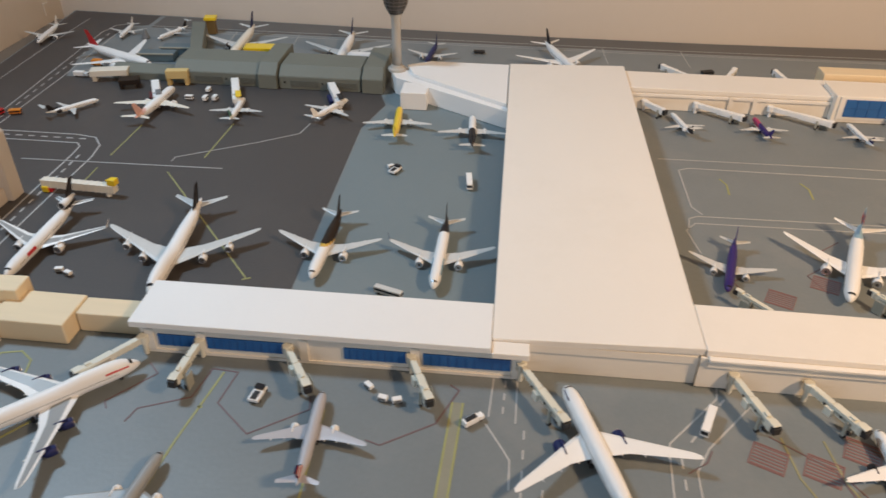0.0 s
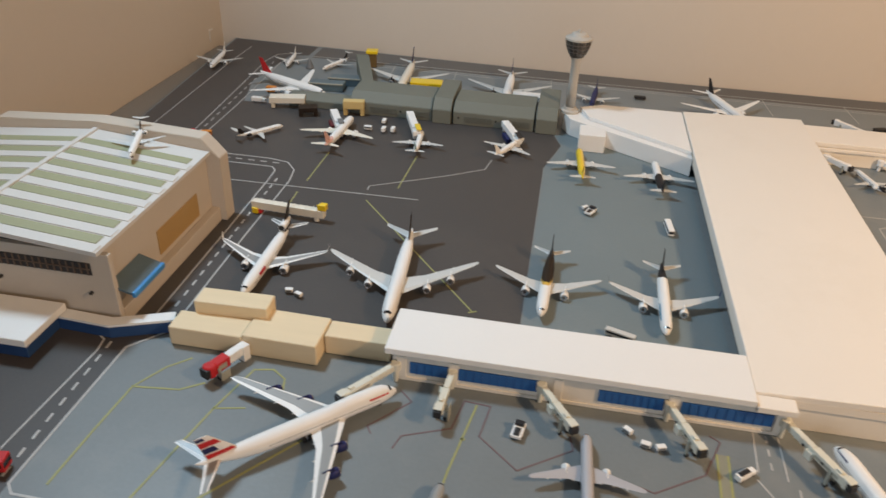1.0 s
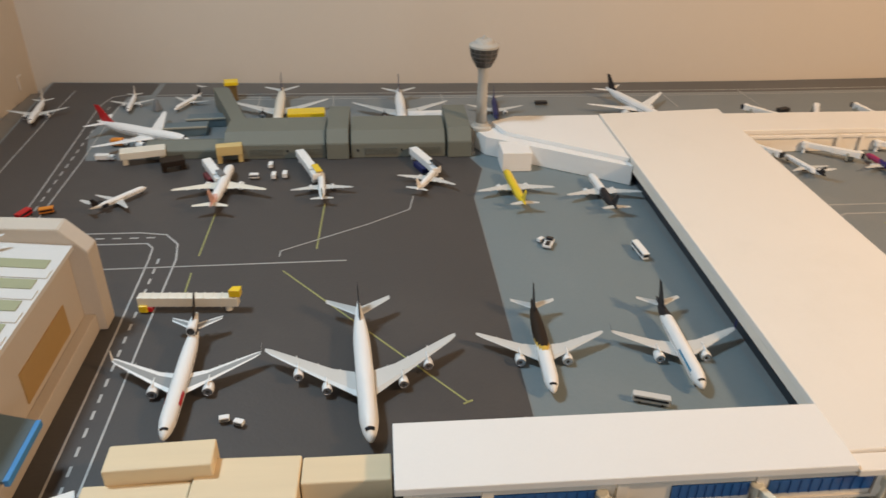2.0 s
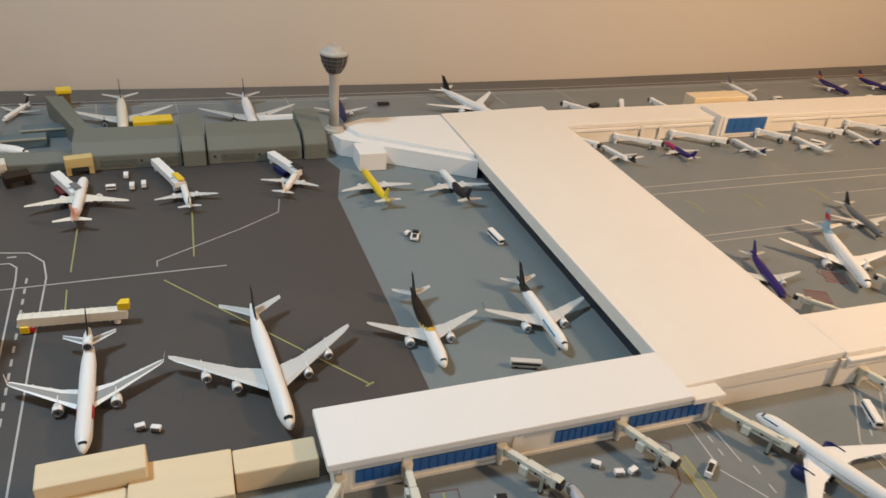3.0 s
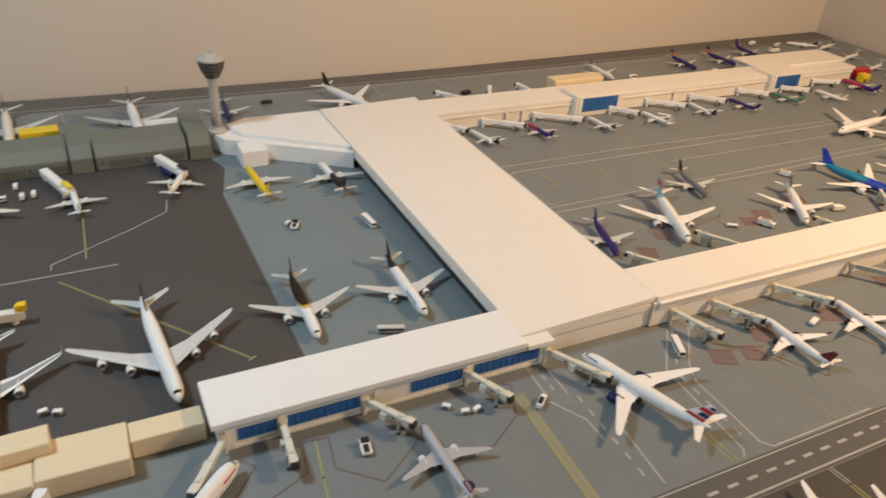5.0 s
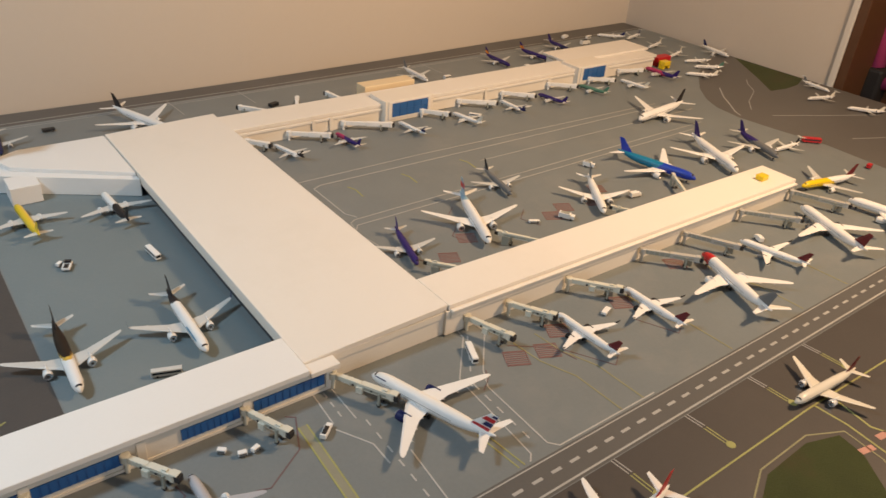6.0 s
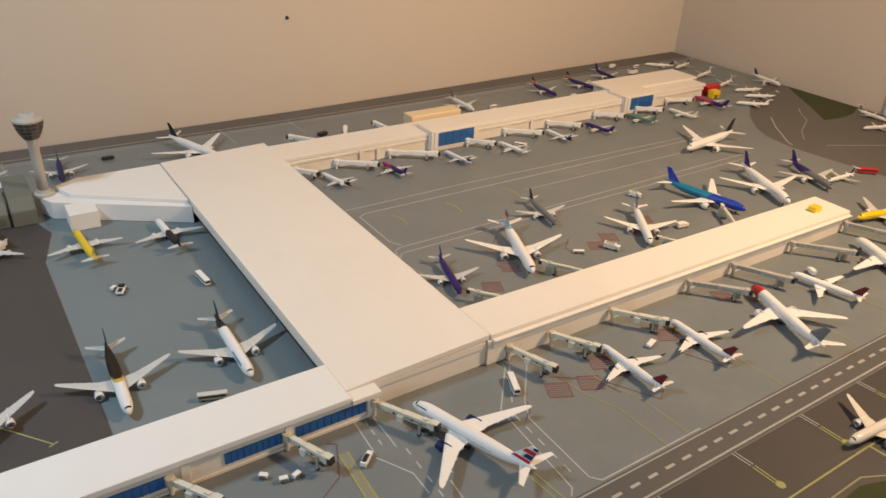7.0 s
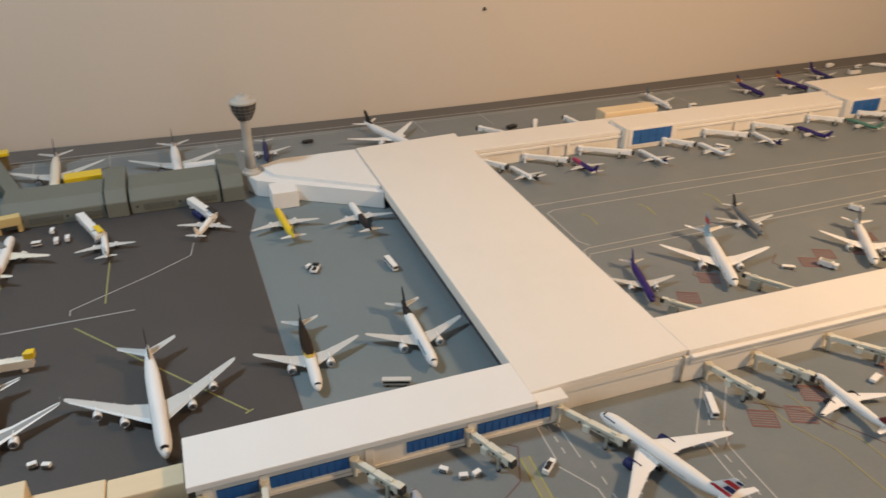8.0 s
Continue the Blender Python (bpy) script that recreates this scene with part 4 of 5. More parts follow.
def kind_shapes(kind):
    """Meshes shared by all aircraft of a kind: wings, tailplanes, engines, gear."""
    if kind in SHAPES:
        return SHAPES[kind]
    L, span, R, root, sweep, pods, er = KINDS[kind]
    half, tan = span / 2, math.tan(radians(sweep))
    out = {}

    def keep(name, bm, materials, smooth=False):
        me = bpy.data.meshes.new(name)
        bmesh.ops.recalc_face_normals(bm, faces=bm.faces)
        for f in bm.faces:
            f.smooth = smooth
        bm.to_mesh(me)
        bm.free()
        for m in materials:
            me.materials.append(m)
        return me

    rear = kind == "rearjet"
    zw = -0.55 * R
    chord = L * (0.17 if rear else 0.20)
    for side in (1, -1):
        secs = []
        for u, c, t in ((0.0, 1.0, 0.0032), (0.32, 0.60, 0.0018), (0.94, 0.24, 0.0008), (1.0, 0.12, 0.0005)):
            y = u * half
            lag = 0.012 * u if u < 1 else 0.012 + 0.02 * chord
            secs.append(wing_section(-root * L - y * tan - (0 if u < 1 else 0.25 * chord * 0.2), side * y, zw + y * 0.09, chord * c, t * R / 0.007))
        bm = bmesh.new()
        add_loft(bm, secs)
        out["wing", side] = keep("wing", bm, [WINGGREY])
        x, y, z = secs[-1][0]
        bm = bmesh.new()
        add_loft(bm, [wing_section(x + 0.001, y - side * 0.0004, z, chord * 0.14, 0.0006), wing_section(x - 0.004, y + side * 0.0016, z + 0.0065 * R / 0.006, chord * 0.06, 0.0004)])
        out["winglet", side] = keep("winglet", bm, [WINGGREY])
        # flap fairings below the trailing edge
        for k, (u, c) in enumerate(((0.24, 0.70), (0.46, 0.515), (0.68, 0.39)) if not rear else ()):
            y = u * half
            x, z, r, ln = -root * L - y * tan - chord * c * 0.93, zw + y * 0.09 - 0.0004, 0.075 * R + 0.0002, L * 0.042
            out["fairing", side, k] = keep("flap_fairing", lathe([(x - ln * 0.5, r * 0.2), (x - ln * 0.2, r * 0.8), (x + ln * 0.2, r), (x + ln * 0.5, r * 0.3)], 8, "x", (0, side * y, z)), [WINGWHITE], True)
        # tailplane
        ts, tz = (0.30 * half, 3.3 * R) if rear else (0.36 * half, 0.45 * R)
        tx = -L * (0.97 if rear else 0.875)
        bm = bmesh.new()
        add_loft(bm, [wing_section(tx, 0, tz, L * 0.085, 0.0016), wing_section(tx - ts * tan * 0.95, side * ts, tz + ts * 0.08, L * 0.035, 0.0006)])
        out["tailplane", side] = keep("tailplane", bm, [WINGGREY])
        # engines
        for k, u in enumerate(pods if not rear else (0,)):
            if rear:
                ex, ey, ez = -L * 0.74, side * (R + er * 1.05), 0.35 * R
            else:
                ey = side * u * half
                ex, ez = -root * L - abs(ey) * tan + er * 1.6, zw + abs(ey) * 0.09 - er * 1.05
            le = er * 3.1
            bm = bmesh.new()
            add_lathe(bm, [(ex - le * 0.05, er * 0.80), (ex, er * 0.86), (ex - le * 0.08, er * 0.98), (ex - le * 0.4, er), (ex - le * 0.72, er * 0.82), (ex - le * 0.74, er * 0.55), (ex - le, er * 0.34)], 16, "x", (0, ey, ez))
            if not rear:
                add_box(bm, ex - le * 1.05, ex - le * 0.25, ey - 0.0005, ey + 0.0005, ez + er * 0.7, ez + er * 1.35)
            else:
                add_box(bm, ex - le * 0.7, ex - le * 0.25, min(ey, side * R * 0.5), max(ey, side * R * 0.5), ez - 0.0006, ez + 0.0006)
            out["engine", side, k] = keep("engine", bm, [PLANEWHITE, BLACK], True)
            out["fan", side, k] = keep("intake_fan", lathe([(ex - le * 0.045, er * 0.79), (ex - le * 0.03, er * 0.35), (ex + le * 0.05, er * 0.03)], 14, "x", (0, ey, ez)), [BLACK])
            out["lip", side, k] = keep("intake_lip", lathe([(ex - le * 0.03, er * 0.90), (ex + le * 0.015, er * 0.87), (ex + le * 0.012, er * 0.80), (ex - le * 0.04, er * 0.78)], 16, "x", (0, ey, ez)), [CHROME])
    # fin
    bm = bmesh.new()
    fx, fz, fh = -L * 0.80, 0.75 * R, (2.7 * R if rear else 4.0 * R if kind == "trijet" else 3.1 * R)
    secs = []
    for u, c in ((0.0, 0.15), (0.25, 0.125), (1.0, 0.06)):
        x, z, ch, t = fx - u * fh * 0.95, fz + u * fh, L * c, 0.0020 * (1 - 0.6 * u)
        secs.append([(x, 0, z), (x - 0.3 * ch, t / 2, z), (x - ch, 0, z), (x - 0.3 * ch, -t / 2, z)])
    bands = add_loft(bm, secs)
    out["fin"] = bm
    # gear
    h = gear_height(kind)
    bm = bmesh.new()
    add_box(bm, -L * 0.10 - 0.0005, -L * 0.10 + 0.0005, -0.0005, 0.0005, -h + 0.001, -R * 0.6)
    out["nose_strut"] = keep("nose_gear", bm, [SILVER])
    out["nose_wheel"] = keep("wheel", lathe([(-0.0011, 0.0015), (0.0011, 0.0015)], 10, "y", (-L * 0.10, 0, -h + 0.0015)), [BLACK])
    for side in (1, -1):
        gx, gy = -L * (0.54 if rear else 0.50), side * R * 0.75
        bm = bmesh.new()
        add_box(bm, gx - 0.0006, gx + 0.0006, gy - 0.0006, gy + 0.0006, -h + 0.001, -R * 0.55)
        out["main_strut", side] = keep("main_gear", bm, [SILVER])
        bm = bmesh.new()
        for dx in (-0.0021, 0.0021) if R > 0.006 else (0,):
            add_lathe(bm, [(-0.0016, 0.0019), (0.0016, 0.0019)], 10, "y", (gx + dx, gy, -h + 0.0019))
        out["main_wheel", side] = keep("wheel", bm, [BLACK])
    # cockpit glazing: a band round the upper nose
    s0, s1 = 0.036, 0.050
    bm = bmesh.new()
    rows = []
    for s, r in ((s0, 0.615), (s1, 0.715)):
        drop = -0.30 * R * (1 - r)
        lift = 1.0 + (0.30 * min(1, (s - 0.02) / 0.05) if kind == "jumbo" else 0)
        outer, inner = [], []
        for i in range(9):
            a = radians(46 + 88 * i / 8)
            outer.append((-s * L, r * R * 1.03 * math.cos(a), r * R * 1.04 * lift * 1.035 * math.sin(a) + drop))
        rows.append(outer)
    va = [[bm.verts.new(p) for p in row] for row in rows]
    for i in range(8):
        bm.faces.new((va[0][i], va[0][i + 1], va[1][i + 1], va[1][i]))
    out["cockpit"] = keep("cockpit_window", bm, [GLASSDARK])
    # window rows along both sides
    for side in (1, -1):
        bm = bmesh.new()
        k = int(L * 0.58 / 0.0022)
        for i in range(k):
            x = -L * 0.12 - i * 0.0022
            y = side * R * 0.992
            add_box(bm, x - 0.0005, x + 0.0005, y - 0.00012, y + 0.00012, R * 0.10, R * 0.10 + 0.0008)
        out["windows", side] = keep("window_line", bm, [P["slate"]])
    SHAPES[kind] = out
    return out


def gear_height(kind):
    L, span, R, *_ , er = KINDS[kind]
    return R * 1.12 + (er * 0.75 if kind not in ("rearjet",) else 0.002)


def aircraft(kind, x, y, heading, label, livery, group="model aircraft"):
    """A die-cast model with its nose at (x, y), facing heading degrees from +x."""
    L, span, R, root, sweep, pods, er = KINDS[kind]
    shp = kind_shapes(kind)
    h = gear_height(kind)
    k = livery.get("scale", 1.0)
    craft = thing("model_aircraft", x, y, h * k + 0.0012, heading, label, "model aircraft", group)
    craft.scale = (k, k, k)
    cols = [P[livery.get("body", "white")], P[livery.get("tail", "white")], P[livery.get("nose", "white")], P[livery.get("trim", "white")]]
    part("fuselage", fuselage_mesh(kind, livery), cols, craft, smooth=True)
    wingmat = livery.get("wing")
    for side in (1, -1):
        for name in ("wing", "tailplane"):
            ob = share(name, shp[name, side], craft)
            if wingmat or (name == "tailplane" and livery.get("tailplane")):
                me = shp[name, side].copy()
                me.materials.clear()
                me.materials.append(P[wingmat] if wingmat else P[livery["tailplane"]])
                if livery.get("panel"):
                    # grey panel on the upper side between pale edges
                    me.materials.append(P[livery["panel"]])
                    for face in me.polygons:
                        if all(v % 6 in (1, 2) for v in face.vertices):
                            face.material_index = 1
                ob.data = me
            for k in range(3 if name == "wing" and kind != "rearjet" else 0):
                share("flap_fairing", shp["fairing", side, k], ob)
            if name == "wing" and livery.get("winglet"):
                wl = shp["winglet", side].copy()
                wl.materials.clear()
                wl.materials.append(P[livery["winglet"]])
                share("winglet", wl, ob)
        for k in range(1 if kind == "rearjet" else len(pods)):
            me = shp["engine", side, k]
            if livery.get("engine"):
                me = me.copy()
                me.materials.clear()
                me.materials.append(P[livery["engine"]])
            en = share("engine", me, craft)
            share("intake_fan", shp["fan", side, k], en)
            share("intake_lip", shp["lip", side, k], en)
        share("wheel", shp["main_wheel", side], share("main_gear", shp["main_strut", side], craft))
        if livery.get("windows", True):
            tagged(share("window_line", shp["windows", side], craft), kind="stuff")
    share("wheel", shp["nose_wheel"], share("nose_gear", shp["nose_strut"], craft))
    share("cockpit_window", shp["cockpit"], craft)
    fin = shp["fin"].copy()
    fmats = [P[livery.get("fin", livery.get("tail", "white"))]]
    part("fin", fin, fmats, craft, livery.get("fin_label", ""))
    flag = livery.get("flag")
    if flag:
        # painted bands across the fin, both faces
        fx, fz, fh = -L * 0.80, 0.75 * R, 3.1 * R
        for i, (c, u0, u1, w) in enumerate(flag):
            bm = bmesh.new()
            for side in (1, -1):
                yy = side * 0.00095
                pts = []
                for u in (u0, u1):
                    ch = L * (0.15 - 0.09 * u)
                    xl = fx - u * fh * 0.95
                    pts += [(xl - ch * (0.06 if w == 0 else 0.45), fz + u * fh), (xl - ch * (0.95 if w == 0 else 0.95), fz + u * fh)]
                a, b, c2, d = pts
                add_loft(bm, [[(p[0], yy - 0.0001, p[1]) for p in (a, b, d, c2)], [(p[0], yy + 0.0001, p[1]) for p in (a, b, d, c2)]])
            part("fin_band", bm, P[c], craft)
    if kind == "trijet":
        part("tail_engine", lathe([(-L * 0.80, 0.0036), (-L * 0.795, 0.0040), (-L * 0.83, 0.0043), (-L * 0.90, 0.0040), (-L * 0.985, 0.0018)], 16, "x", (0, 0, R * 1.62)), PLANEWHITE, craft, "round white tail engine", True)
        part("intake_fan", lathe([(-L * 0.797, 0.0035), (-L * 0.793, 0.0008)], 12, "x", (0, 0, R * 1.62)), BLACK, craft)
    title = livery.get("title")
    if title:
        # side marking as a plain bar
        c, s0, s1, zz, hh = title
        for side in (1, -1):
            bm = bmesh.new()
            rows = []
            for m in range(7):
                at = s0 + (s1 - s0) * m / 6
                wide = float(np.interp(at, [q[0] for q in RAW], [q[1] for q in RAW]))
                drop = -0.30 * R * (1 - wide) if at < 0.2 else 0.72 * R * (1 - wide)
                row = []
                for q in range(6):
                    a = radians(zz + hh * q / 5)
                    row.append(bm.verts.new((-at * L, side * wide * R * 1.03 * math.cos(a), wide * R * 1.075 * math.sin(a) + drop)))
                rows.append(row)
            for ra, rb in zip(rows, rows[1:]):
                for q in range(5):
                    bm.faces.new((ra[q], ra[q + 1], rb[q + 1], rb[q]))
            part("side_marking", bm, P[c], craft)
    return craft


UNION = dict(flag=(("red", 0.0, 0.20, 0), ("navy", 0.27, 0.50, 1), ("red", 0.56, 0.78, 0), ("navy", 0.86, 0.98, 1)), tail="white", cut=0.93, slant=0.0)
FLEET = [
    ("narrow", -0.838, 0.731, -82, "white airliner model with a pale tail", dict(fin="white")),
    ("small", -0.711, 0.781, -84, "small white jet model with pale fin", dict(fin="white")),
    ("rearjet", -0.641, 0.783, -111, "small white jet model with a black tail", dict(fin="black")),
    ("heavy", -0.587, 0.636, -26, "white long-haul airliner model with a red fin", dict(fin="red", wing="white")),
    ("heavy", -0.473, 0.690, -87, "pale grey twin-jet airliner model, dark engines", dict(body="cream", fin="navy", engine="black")),
    ("heavy", -0.289, 0.676, -89, "white twin-jet airliner model with dark engines", dict(fin="navy", engine="black")),
    ("narrow", -0.145, 0.718, -95, "dark blue airliner model with white wings", dict(body="navy", tail="navy", cut=0.0, fin="navy")),
    ("wide", 0.106, 0.692, -70, "white airliner model with a black fin", dict(fin="black", wing="white")),
    ("rearjet", -0.613, 0.504, 52, "white rear-engined jet model with a black tail", dict(fin="black", engine="black")),
    ("mid", -0.517, 0.555, 88, "white twin-jet model with a pale red tail", dict(tail="peach", cut=0.86, fin="peach", wing="cream")),
    ("small", -0.400, 0.535, 94, "small white jet model with a green tail", dict(fin="green", scale=1.12)),
    ("small", -0.245, 0.550, 66, "small white jet model beside a jet bridge", dict(fin="white", scale=1.15)),
    ("narrow", -0.161, 0.526, 94, "bright yellow airliner model with white wings", dict(body="yellow", tail="yellow", cut=0.0, fin="yellow", scale=1.1)),
    ("narrow", -0.053, 0.508, 93, "white airliner model with a black rear half", dict(tail="black", cut=0.52, slant=0.05, fin="black", scale=1.08)),
    ("trijet", -0.488, 0.061, -89, "white three-engined cargo jet model with a black fin", dict(tail="black", cut=0.90, fin="black", wing="white", panel="wingmid", winglet="white", title=("red", 0.22, 0.33, 5, 30))),
    ("jumbo", -0.335, 0.048, -86, "white four-engined jumbo jet model with a dark fin", dict(fin="black")),
    ("mid", -0.188, 0.094, -92, "white cargo jet model with a dark brown rear and gold stripe", dict(tail="brown", cut=0.56, slant=0.16, stripe=0.05, trim="gold", fin="black")),
    ("mid", -0.065, 0.091, -91, "white cargo jet model with a black tail", dict(tail="black", cut=0.78, slant=0.05, fin="black", winglet="navy", title=("teal", 0.13, 0.36, 22, 16))),
    ("narrow", -0.140, -0.058, 92, "silver-grey airliner model with a striped fin", dict(body="silver", tail="silver", wing="silver", fin="navy", flag=(("red", 0.1, 0.3, 0), ("white", 0.4, 0.55, 0), ("red", 0.65, 0.8, 0)))),
    ("jumbo", -0.303, -0.043, 44, "white jumbo jet model with a red, white and blue fin", dict(fin="white", wing="white", panel="wingmid", engine="navy", title=("red", 0.06, 0.17, 26, 20), **UNION)),
    ("wide", 0.059, -0.033, 108, "white twin-jet airliner model with a red, white and blue fin", dict(fin="white", wing="white", engine="navy", title=("navy", 0.05, 0.15, 36, 9), **UNION)),
    ("narrow", 0.225, 0.122, -106, "dark blue airliner model with pale wings", dict(body="purple", tail="purple", cut=0.0, fin="purple")),
    ("wide", 0.338, 0.114, -112, "white airliner model with a blue and red fin", dict(fin="skyblue", wing="white", flag=(("red", 0.45, 0.75, 0),), tail="skyblue", cut=0.86)),
    ("narrow", 0.468, 0.216, -103, "slate grey airliner model with dark fin", dict(body="slate", tail="slate", cut=0.0, fin="black")),
    ("mid", 0.549, 0.098, -125, "white airliner model with a dark fin", dict(fin="slate", wing="white")),
    ("wide", 0.776, 0.102, -77, "bright blue airliner model with white wings", dict(body="blue", tail="teal", cut=0.45, slant=0.05, fin="blue", wing="white")),
    ("heavy", 0.868, 0.084, -114, "white airliner model with a purple fin", dict(fin="purple", wing="white")),
    ("mid", 1.000, 0.087, -111, "grey airliner model with a purple tail", dict(body="slate", tail="purple", cut=0.6, fin="purple")),
    ("rearjet", 1.035, 0.115, 178, "small white jet model with a dark tail", dict(fin="black")),
    ("wide", 0.911, 0.339, -173, "white long-haul airliner model with a black fin", dict(fin="black", wing="white", scale=1.1)),
    ("rearjet", 0.237, 0.562, 104, "white regional jet model with a black tail", dict(tail="black", cut=0.86, fin="black")),
    ("small", 0.355, 0.560, 95, "red and purple regional jet model", dict(body="magenta", tail="purple", cut=0.45, fin="purple")),
    ("rearjet", 0.486, 0.556, 96, "white regional jet model with a dark tail", dict(fin="navy", engine="slate")),
    ("small", 0.607, 0.548, 100, "white regional jet model at its gate", dict(fin="cream")),
    ("rearjet", 0.740, 0.562, 92, "white regional jet model with a navy tail", dict(tail="navy", cut=0.80, fin="navy")),
    ("small", 0.843, 0.557, 99, "purple regional jet model at its gate", dict(body="purple", tail="purple", cut=0.3, fin="purple")),
    ("small", 0.970, 0.562, 102, "dull green regional jet model", dict(body="green", tail="green", cut=0.2, fin="green")),
    ("small", 1.090, 0.546, 97, "white regional jet model at its gate", dict(fin="cream")),
    ("narrow", 1.222, 0.582, 90, "red airliner model with a purple tail", dict(body="magenta", tail="purple", cut=0.6, fin="purple")),
    ("narrow", 0.677, 0.728, -91, "white airliner model with a dark fin", dict(fin="slate")),
    ("narrow", 0.920, 0.736, -92, "purple airliner model with an orange-tipped fin", dict(body="purple", tail="purple", cut=0.0, fin="purple", flag=(("orange", 0.05, 0.5, 0),))),
    ("narrow", 1.045, 0.736, -84, "purple airliner model with an orange-tipped fin", dict(body="purple", tail="purple", cut=0.0, fin="purple", flag=(("orange", 0.05, 0.5, 0),))),
    ("narrow", 1.153, 0.770, -97, "dark purple airliner model with pale wings", dict(body="navy", tail="purple", cut=0.4, fin="purple")),
    ("narrow", 1.522, 0.554, -100, "white airliner model with a dark fin", dict(fin="navy")),
    ("narrow", 0.303, -0.051, 91, "white airliner model with a maroon fin", dict(fin="maroon", winglet="black", wing="white", engine="black")),
    ("narrow", 0.417, -0.056, 89, "white airliner model with a maroon fin", dict(fin="maroon", winglet="black", wing="white", engine="black")),
    ("wide", 0.576, -0.058, 69, "white airliner model with a red nose", dict(nose="red", nose_cut=0.16, fin="slate", wing="white")),
    ("narrow", 0.662, -0.060, 103, "white airliner model with a maroon fin", dict(fin="maroon", winglet="black", wing="white", engine="slate")),
    ("wide", 0.844, -0.048, 66, "white airliner model with a maroon fin", dict(fin="maroon", wing="white", engine="slate")),
    ("wide", 0.940, -0.075, 101, "white airliner model at its gate", dict(fin="navy", wing="white")),
    ("mid", 0.921, -0.005, 168, "yellow-fronted airliner model with a white rear", dict(body="yellow", tail="white", cut=0.55, fin="maroon")),
    ("mid", 0.405, -0.300, 176, "cream airliner model with a dark fin", dict(body="cream", fin="maroon", wing="cream", scale=0.85)),
    ("mid", 0.072, -0.318, 188, "white airliner model with a red and white fin", dict(fin="red", wing="white", tailplane="white")),
    ("rearjet", 1.349, 0.860, 139, "small white jet model with a dark fin", dict(fin="navy")),
    ("rearjet", 1.400, 0.795, 194, "small white jet model with a dark fin", dict(fin="navy")),
    ("rearjet", 1.385, 0.708, 194, "small white jet model with pale fin", dict(fin="cream")),
    ("rearjet", 1.365, 0.622, 195, "small white jet model with pale fin", dict(fin="cream")),
    ("rearjet", 1.372, 0.580, 160, "small white jet model with a dark fin", dict(fin="slate")),
    ("rearjet", 1.355, 0.538, 150, "small white jet model with a green tail", dict(fin="green")),
    ("rearjet", 1.285, 0.510, 140, "small white jet model with pale fin", dict(fin="cream")),
    ("rearjet", 1.500, 0.262, -99, "small white jet model at the board's edge", dict(fin="slate")),
    ("rearjet", 1.395, 0.257, 162, "small white jet model at the board's edge", dict(fin="cream")),
    ("rearjet", 1.422, 0.178, 130, "small white jet model at the board's edge", dict(fin="cream")),
    ("narrow", -0.246, -0.133, 83, "pale grey airliner model near the board's front", dict(body="wingmid", tail="wingmid", fin="wingmid", wing="wingmid")),
    ("narrow", -0.648, -0.118, 101, "white airliner model with dark engines", dict(fin="navy", engine="black")),
    ("rearjet", -0.76, 0.335, -80, "small white jet model with a dark fin", dict(fin="navy")),
]
for row in FLEET:
    aircraft(*row)
roof_jet = aircraft("rearjet", -0.645, 0.152, -70, "small white jet model resting on the hangar roof", dict(fin="black", windows=False))
roof_jet.location.z, roof_jet.scale = 0.1062, (1.0, 1.0, 1.0)


# ---- ground vehicles ----
def vehicle(name, x, y, rz, length, width, height, body, label, category, cab=True, stripe=None):
    v = thing(name, x, y, 0.0012, rz, label, category, "ground vehicles")
    l, w = length / 2, width / 2
    z = height * 0.16
    if cab:
        part("cargo_body", box(-l, l * 0.45, -w, w, z, height, 0.0004), body, v)
        c = part("cab", box(l * 0.5, l, -w * 0.95, w * 0.95, z, height * 0.8, 0.0005), PLANEWHITE, v)
        part("windscreen", box(l * 0.97, l * 1.015, -w * 0.8, w * 0.8, height * 0.45, height * 0.72), GLASSDARK, c)
    else:
        part("body", box(-l, l, -w, w, z, height, 0.0006), body, v)
        for s in (1, -1):
            part("window_strip", box(-l * 0.9, l * 0.9, s * w - 0.0002, s * w + 0.0002, height * 0.52, height * 0.80), GLASSDARK, v)
        part("windscreen", box(l - 0.0002, l + 0.0002, -w * 0.85, w * 0.85, height * 0.45, height * 0.82), GLASSDARK, v)
    if stripe:
        part("roof_panel", box(-l * 0.8, l * 0.3, -w * 0.7, w * 0.7, height, height + 0.0006), stripe, v)
    r = max(0.0009, height * 0.15)
    for sx in (-0.6, 0.6):
        for sy in (-1, 1):
            part("wheel", lathe([(sy * w * 0.9 - 0.0006, r), (sy * w * 0.9 + 0.0006, r)], 8, "y", (sx * l, 0, r)), BLACK, v)
    return v


